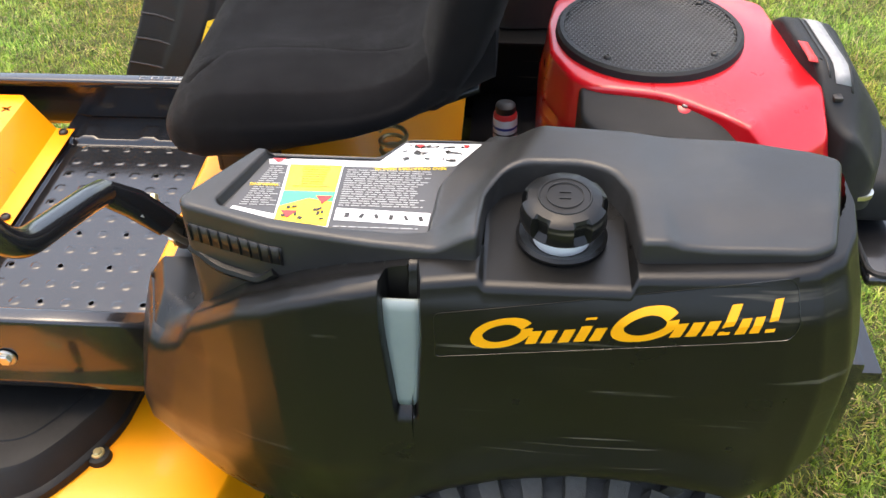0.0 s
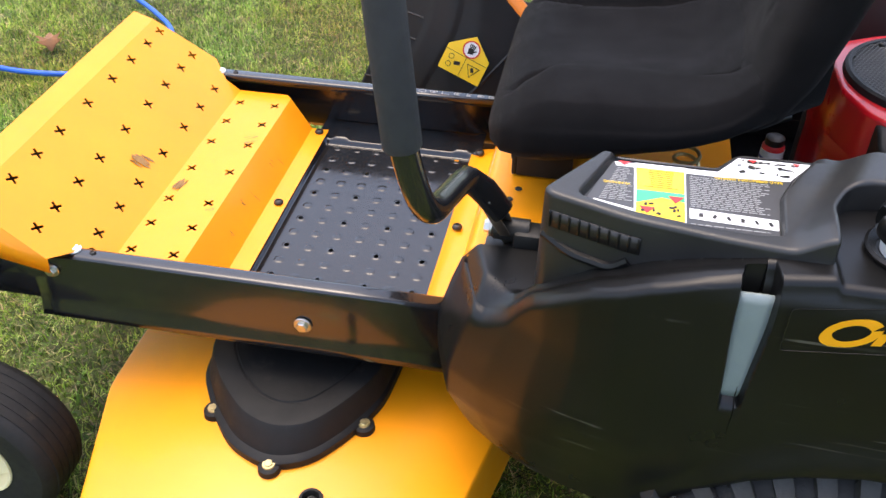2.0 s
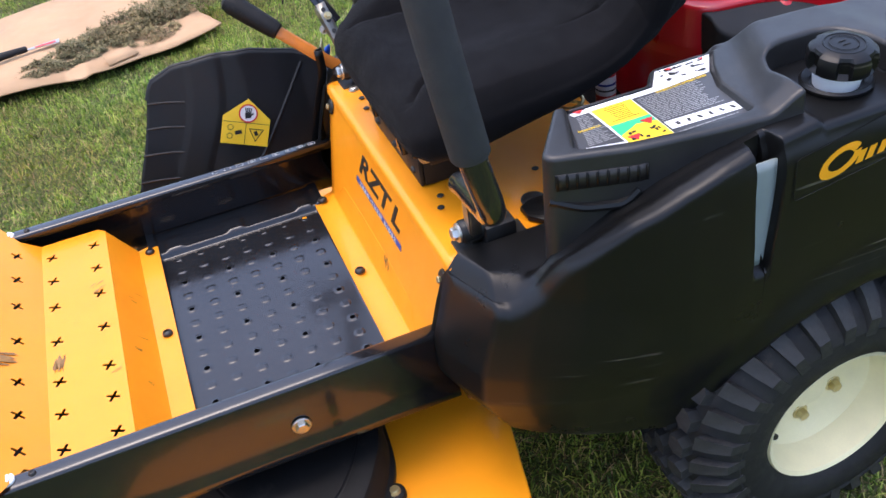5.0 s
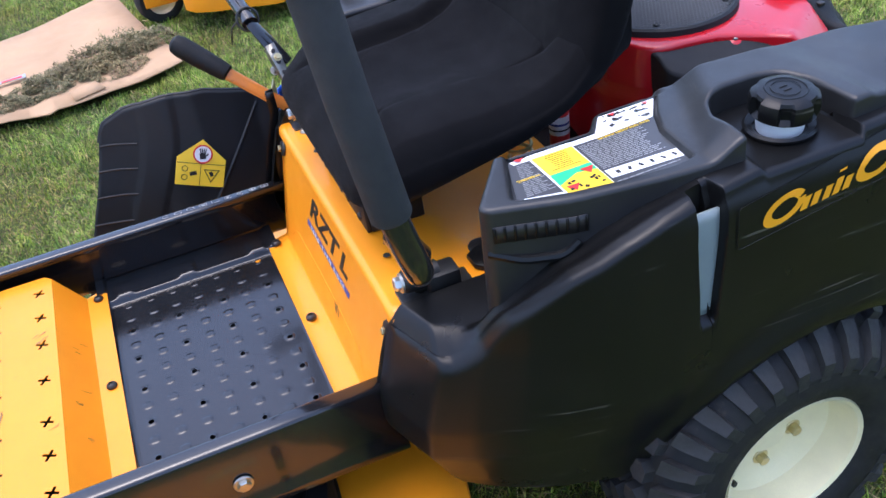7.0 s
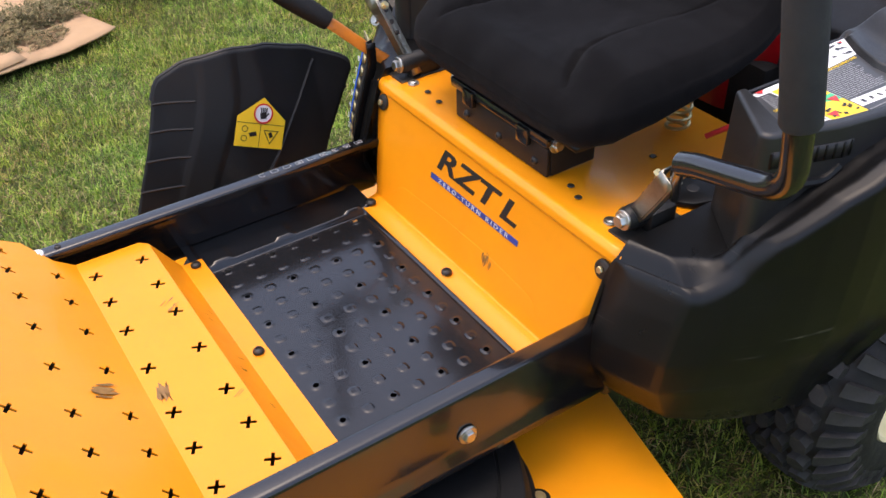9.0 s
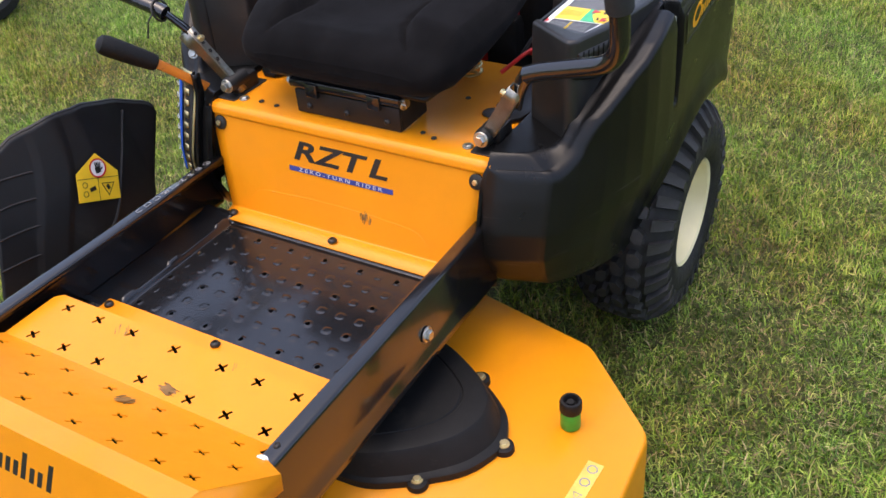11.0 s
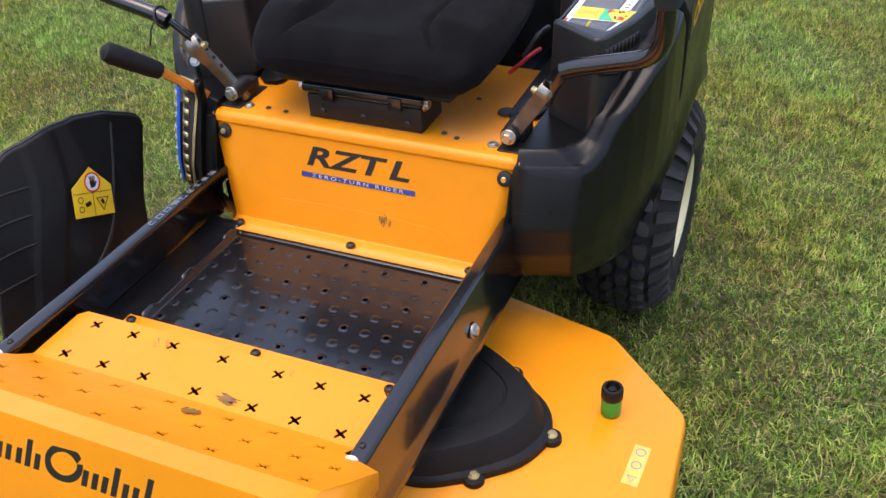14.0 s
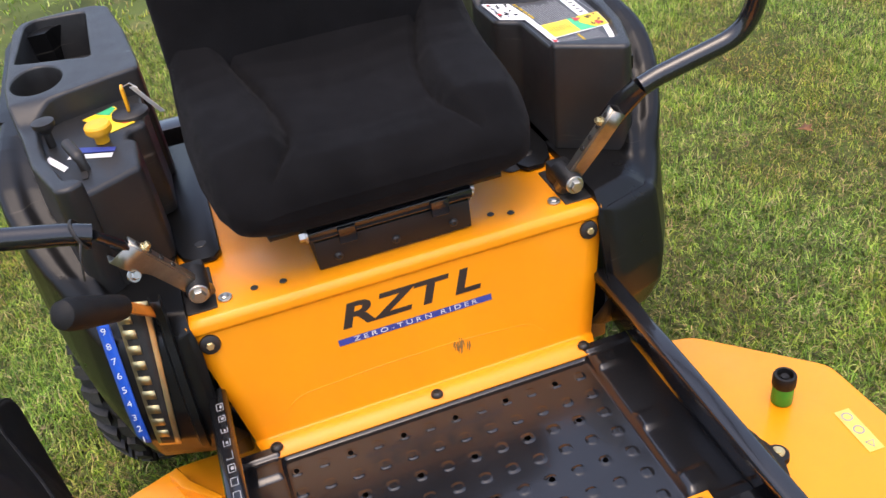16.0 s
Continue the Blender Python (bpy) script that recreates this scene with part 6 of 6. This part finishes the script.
def straw(p, yaw, pitch, ln, w):
    d = Vector((math.cos(yaw) * math.cos(pitch), math.sin(yaw) * math.cos(pitch), math.sin(pitch)))
    s_ = Vector((-math.sin(yaw), math.cos(yaw), 0)) * w
    m = p + d * ln * 0.5 + Vector((0, 0, ln * 0.12))
    k = len(verts)
    verts.extend([p - s_, p + s_, m + s_, m - s_, p + d * ln])
    faces.extend([(k, k + 1, k + 2, k + 3), (k + 3, k + 2, k + 4)])


heaps = [(-0.14, 2.36, 0.11, 0.055), (-0.24, 2.35, 0.13, 0.075), (-0.34, 2.30, 0.12, 0.06), (-0.45, 2.24, 0.12, 0.05), (-0.55, 2.17, 0.10, 0.045), (-0.64, 2.12, 0.09, 0.03), (-0.30, 2.20, 0.12, 0.03)]
for cx, cy, r, h in heaps:
    for k in range(2600):
        a, q = random.uniform(0, 2 * math.pi), r * 1.25 * math.sqrt(random.random())
        x, y = cx + q * math.cos(a), cy + 0.75 * q * math.sin(a)
        lump = 0.75 + 1.1 * noise.noise(Vector((x * 20, y * 20, 0))) + 0.5 * noise.noise(Vector((x * 55, y * 55, 2)))
        if lump < 0.32 + 0.25 * (q / r) ** 2:
            continue
        z = 0.045 + max(0.0, h * lump * (1 - (q / (r * 1.25)) ** 2)) * random.uniform(0.6, 1.0)
        straw(Vector((x, y, z)), random.uniform(0, 6.28), random.uniform(-0.4, 0.7), random.uniform(0.007, 0.022), random.uniform(0.0010, 0.0022))
me = bpy.data.meshes.new("grass_clippings")
me.from_pydata([tuple(v) for v in verts], [], faces)
me.materials.append(CLIPPINGS)
tagged(new("grass_clippings", me), "heap of dry grey-green grass clippings on the cardboard", "grass clippings", kind="stuff")

# scraper with a dark handle and a red-marked blade
scr = thing("scraper", "hand scraper with dark handle lying on the cardboard", "scraper")
a, b = Vector((-0.86, 2.285, 0.066)), Vector((-0.71, 2.300, 0.068))
part("handle", tube([a + (b - a) * u for u in (0, 0.05, 0.3, 0.6, 0.95, 1.0)], [0.010, 0.014, 0.0155, 0.014, 0.012, 0.009], 14, flat=0.75), MATTE, scr, "dark grey handle")
part("blade", moved(slab([(0.0, -0.008), (0.05, -0.012), (0.115, -0.022), (0.12, 0.018), (0.05, 0.012), (0.0, 0.008)], 0, 0.0025), Matrix.Translation((-0.712, 2.300, 0.062)) @ Matrix.Rotation(0.12, 4, "Z")), STEEL, scr, "steel blade")
part("blade_print", moved(slab([(0.03, -0.008), (0.105, -0.012), (0.105, 0.006), (0.03, 0.006)], 0.0028, 0.0034), Matrix.Translation((-0.712, 2.300, 0.062)) @ Matrix.Rotation(0.12, 4, "Z")), LABELRED, scr)

hose = part("garden_hose", tube(rounded([(-2.6, 1.25, 0.03), (-2.0, 1.00, 0.032), (-1.56, 0.945, 0.034), (-1.40, 0.965, 0.034), (-1.25, 1.05, 0.034), (-1.20, 1.18, 0.034), (-1.26, 1.32, 0.034), (-1.42, 1.47, 0.034), (-1.60, 1.60, 0.034), (-1.78, 1.85, 0.034), (-2.0, 2.4, 0.034)], 0.10, 10), 0.0085, 12), HOSE, None)
tagged(hose, "blue garden hose lying on the grass", "garden hose")


def leaf(x, y, size, yaw, label):
    bm = bmesh.new()
    rim = [(0, -1), (0.35, -0.55), (0.75, -0.45), (0.5, -0.1), (0.8, 0.3), (0.35, 0.35), (0.1, 1.0), (-0.25, 0.4), (-0.75, 0.35), (-0.5, -0.05), (-0.8, -0.4), (-0.3, -0.5)]
    c = bm.verts.new((0, 0, 0.25 * size))
    vs_ = [bm.verts.new((px * size, py * size, size * (0.55 * abs(px) + 0.2 * py))) for px, py in rim]
    for k in range(len(vs_)):
        bm.faces.new((c, vs_[k], vs_[(k + 1) % len(vs_)]))
    ob = part("fallen_leaf", moved(bm, Matrix.Translation((x, y, 0.036)) @ Matrix.Rotation(yaw, 4, "Z")), DRYLEAF, None, thick=0.001)
    return tagged(ob, label, "leaf", "fallen leaves")


leaf(-1.60, 1.14, 0.050, 0.6, "curled dry brown leaf on the grass")
leaf(0.803, -1.327, 0.028, 2.0, "small dark brown leaf on the grass")
# a small cardboard scrap, built with the leaf shape
leaf(2.3, 1.35, 0.05, 1.0, "small brown cardboard scrap far out on the grass, leaf-shaped here")

# a second machine standing behind the cardboard: deck, caster and drive wheel
other = thing("push_mower", "orange mower deck with black wheels standing on the lawn", "mower")
def plain_wheel(cx, cy, r, w, yaw, lab):
    q = Matrix.Translation((cx, cy, r + 0.005)) @ Matrix.Rotation(yaw, 4, "Z") @ Matrix.Rotation(math.pi / 2, 4, "X")
    hub = assembly("wheel", other, lab)
    part("tyre", lathe([(r * 0.62, -w * 0.42), (r * 0.72, -w * 0.5), (r * 0.92, -w * 0.46), (r, -w * 0.28), (r, w * 0.28), (r * 0.92, w * 0.46), (r * 0.72, w * 0.5), (r * 0.62, w * 0.42)], 40, q), RUBBER, hub)
    part("rim", lathe([(r * 0.64, -w * 0.40), (r * 0.60, -w * 0.44), (r * 0.5, -w * 0.22), (r * 0.2, -w * 0.2), (0, -w * 0.28), (0, w * 0.28), (r * 0.2, w * 0.2), (r * 0.5, w * 0.22), (r * 0.60, w * 0.44), (r * 0.64, w * 0.40)], 36, q), CREAM, hub, "dull cream rim")
    return hub


plain_wheel(-0.035, 2.66, 0.10, 0.06, 0.25, "small caster wheel with pale rim")
part("caster_fork", merge(box(-0.10, 0.03, 2.600, 2.608, 0.09, 0.30, 0.003), tube([(-0.03, 2.61, 0.11), (-0.10, 2.62, 0.25), (-0.12, 2.66, 0.32)], 0.018, 8, flat=0.5)), YELLOW, other, "yellow caster fork")
part("deck_shell", slab([(0.045, 2.50), (0.075, 2.44), (0.14, 2.40), (0.38, 2.30), (0.62, 2.34), (0.82, 2.56), (0.88, 3.0), (0.78, 3.35), (0.25, 3.40), (0.07, 3.0)], 0.08, 0.20, 0.02), YELLOW, other, "orange-yellow deck shell")
plain_wheel(1.12, 2.72, 0.20, 0.16, 0.1, "black drive wheel")
part("axle", tube([(1.12, 2.72, 0.205), (1.12, 3.4, 0.205)], 0.02, 10), GLOSS, other)
part("frame_bar", tube(rounded([(-0.12, 2.66, 0.32), (0.1, 2.9, 0.34), (1.12, 3.0, 0.30), (1.12, 3.05, 0.205)], 0.08), 0.022, 10), GLOSS, other)

# unseen belt of trees added round the lawn, blocking sky light near the horizon
bm = bmesh.new()
rows = []
for k in range(181):
    a = 2 * math.pi * k / 180
    r = 38 + 4.0 * noise.noise(Vector((3 * math.cos(a), 3 * math.sin(a), 0)))
    h = 3.8 + 2.5 * noise.noise(Vector((5 * math.cos(a), 5 * math.sin(a), 4))) + 1.2 * noise.noise(Vector((19 * math.cos(a), 19 * math.sin(a), 4)))
    rows.append([Vector(((r + 0.8 * noise.noise(Vector((9 * math.cos(a), 9 * math.sin(a), 3 * v)))) * math.cos(a), (r + 0.8 * noise.noise(Vector((9 * math.cos(a), 9 * math.sin(a), 3 * v)))) * math.sin(a), -0.05 + h * v)) for v in np.linspace(0, 1, 9)])
bm = sheet(None, rows)
tagged(part("backdrop", bm, HEDGE, None, sharp=60, thick=0.3), "unseen dark green belt of trees added round the lawn to block low sky", "trees", kind="structure")

# ---- lawn: many single blades ----
rng = np.random.default_rng(7)


def lawn(n, x0, x1, y0, y1, lmin, lmax, wid, name, label, keep):
    # half of the blades stand in tufts, the rest anywhere
    tufts = np.column_stack([rng.uniform(x0, x1, n // 14), rng.uniform(y0, y1, n // 14)])
    p = tufts[rng.integers(0, len(tufts), n)] + rng.normal(0, 0.017, (n, 2))
    loose = rng.uniform(0, 1, n) < 0.5
    p[loose] = np.column_stack([rng.uniform(x0, x1, n), rng.uniform(y0, y1, n)])[loose]
    p = p[keep(p)]
    n = len(p)
    # clumps: density and height follow soft patches
    ph = np.sin(p[:, 0] * 5.1 + 1.3 * np.sin(p[:, 1] * 3.7)) * np.sin(p[:, 1] * 4.3 + 1.7 * np.sin(p[:, 0] * 2.9))
    ok = rng.uniform(0, 1, n) < 0.78 + 0.30 * ph
    p, ph = p[ok], ph[ok]
    n = len(p)
    ln = rng.uniform(lmin, lmax, n) * (1.0 + 0.25 * ph)
    yaw = rng.uniform(0, 2 * np.pi, n)
    tilt = np.clip(rng.normal(0.92, 0.42, n), 0.10, 1.7)
    w = rng.uniform(0.6, 1.3, n) * wid
    d = np.column_stack([np.cos(yaw), np.sin(yaw)])
    s = np.column_stack([-np.sin(yaw), np.cos(yaw), np.zeros(n)]) * w[:, None]
    base = np.column_stack([p, np.full(n, -0.006)])
    out1, up1 = ln * 0.5 * np.sin(tilt * 0.55), ln * 0.5 * np.cos(tilt * 0.55)
    out2, up2 = out1 + ln * 0.5 * np.sin(tilt * 1.25), up1 + ln * 0.5 * np.cos(tilt * 1.25)
    mid = base + np.column_stack([d * out1[:, None], up1])
    tip = base + np.column_stack([d * out2[:, None], up2])
    v = np.stack([base - s, base + s, mid + 0.85 * s, mid - 0.85 * s, tip], 1).reshape(-1, 3)
    k = np.arange(n) * 5
    loops = np.stack([k, k + 1, k + 2, k + 3, k + 3, k + 2, k + 4], 1).reshape(-1)
    starts = np.stack([np.arange(n) * 7, np.arange(n) * 7 + 4], 1).reshape(-1)
    me = bpy.data.meshes.new(name)
    me.vertices.add(len(v))
    me.vertices.foreach_set("co", v.reshape(-1))
    me.loops.add(len(loops))
    me.loops.foreach_set("vertex_index", loops)
    me.polygons.add(len(starts))
    me.polygons.foreach_set("loop_start", starts)
    me.update(calc_edges=True)
    me.validate()
    me.materials.append(GRASS)
    return tagged(new(name, me), label, "grass", kind="stuff")


def near(p):
    x, y = p[:, 0], p[:, 1]
    under = (np.abs(y) < 0.12) & (x > -0.5) & (x < 0.75)
    on_card = (x > -1.1) & (x < -0.12) & (y > 2.03) & (y < 2.75) & (y < 2.75 + 0.5 * (x + 0.6))
    yard = (x > -1.9) & (x < 2.9 - 0.25 * np.maximum(0, y - 1.4)) & (y > -0.75 - 0.9 * np.maximum(0, x + 0.4)) & (y < 4.2) & (y > 0.75 - 1.5 * (x + 1.9))
    return ~(under | on_card) & yard


def thatch(n, x0, x1, y0, y1, keep):
    """Dead clippings lying flat between the blades, coloured dark as the shade there."""
    p = np.column_stack([rng.uniform(x0, x1, n), rng.uniform(y0, y1, n)])
    p = p[keep(p)]
    n = len(p)
    yaw, ln = rng.uniform(0, 2 * np.pi, n), rng.uniform(0.010, 0.032, n)
    d = np.column_stack([np.cos(yaw), np.sin(yaw), rng.uniform(-0.1, 0.45, n)])
    s = np.column_stack([-np.sin(yaw), np.cos(yaw), np.zeros(n)]) * rng.uniform(0.0010, 0.0022, n)[:, None]
    base = np.column_stack([p, rng.uniform(0.0, 0.010, n)])
    v = np.stack([base - s, base + s, base + d * ln[:, None]], 1).reshape(-1, 3)
    me = bpy.data.meshes.new("lawn_thatch")
    me.vertices.add(len(v))
    me.vertices.foreach_set("co", v.reshape(-1))
    me.loops.add(3 * n)
    me.loops.foreach_set("vertex_index", np.arange(3 * n))
    me.polygons.add(n)
    me.polygons.foreach_set("loop_start", np.arange(n) * 3)
    me.update(calc_edges=True)
    me.validate()
    me.materials.append(THATCH)
    return tagged(new("lawn_thatch", me), "brown dead thatch, darkened as the shade between the grass blades", "thatch", kind="stuff")


lawn(1250000, -1.9, 2.9, -3.3, 4.2, 0.015, 0.042, 0.0015, "lawn_grass", "short mown green grass with straw-coloured patches", near)
thatch(520000, -1.9, 2.9, -3.3, 4.2, near)
lawn(150000, -5.5, 6.5, -5.5, 6.5, 0.03, 0.055, 0.0032, "lawn_grass", "short mown green grass further out", lambda p: ~near(p) & ~((np.abs(p[:, 1]) < 0.34) & (p[:, 0] > -0.55) & (p[:, 0] < 0.8)) & ~((p[:, 0] > -1.25) & (p[:, 0] < 0.0) & (p[:, 1] > 1.95) & (p[:, 1] < 3.05)))
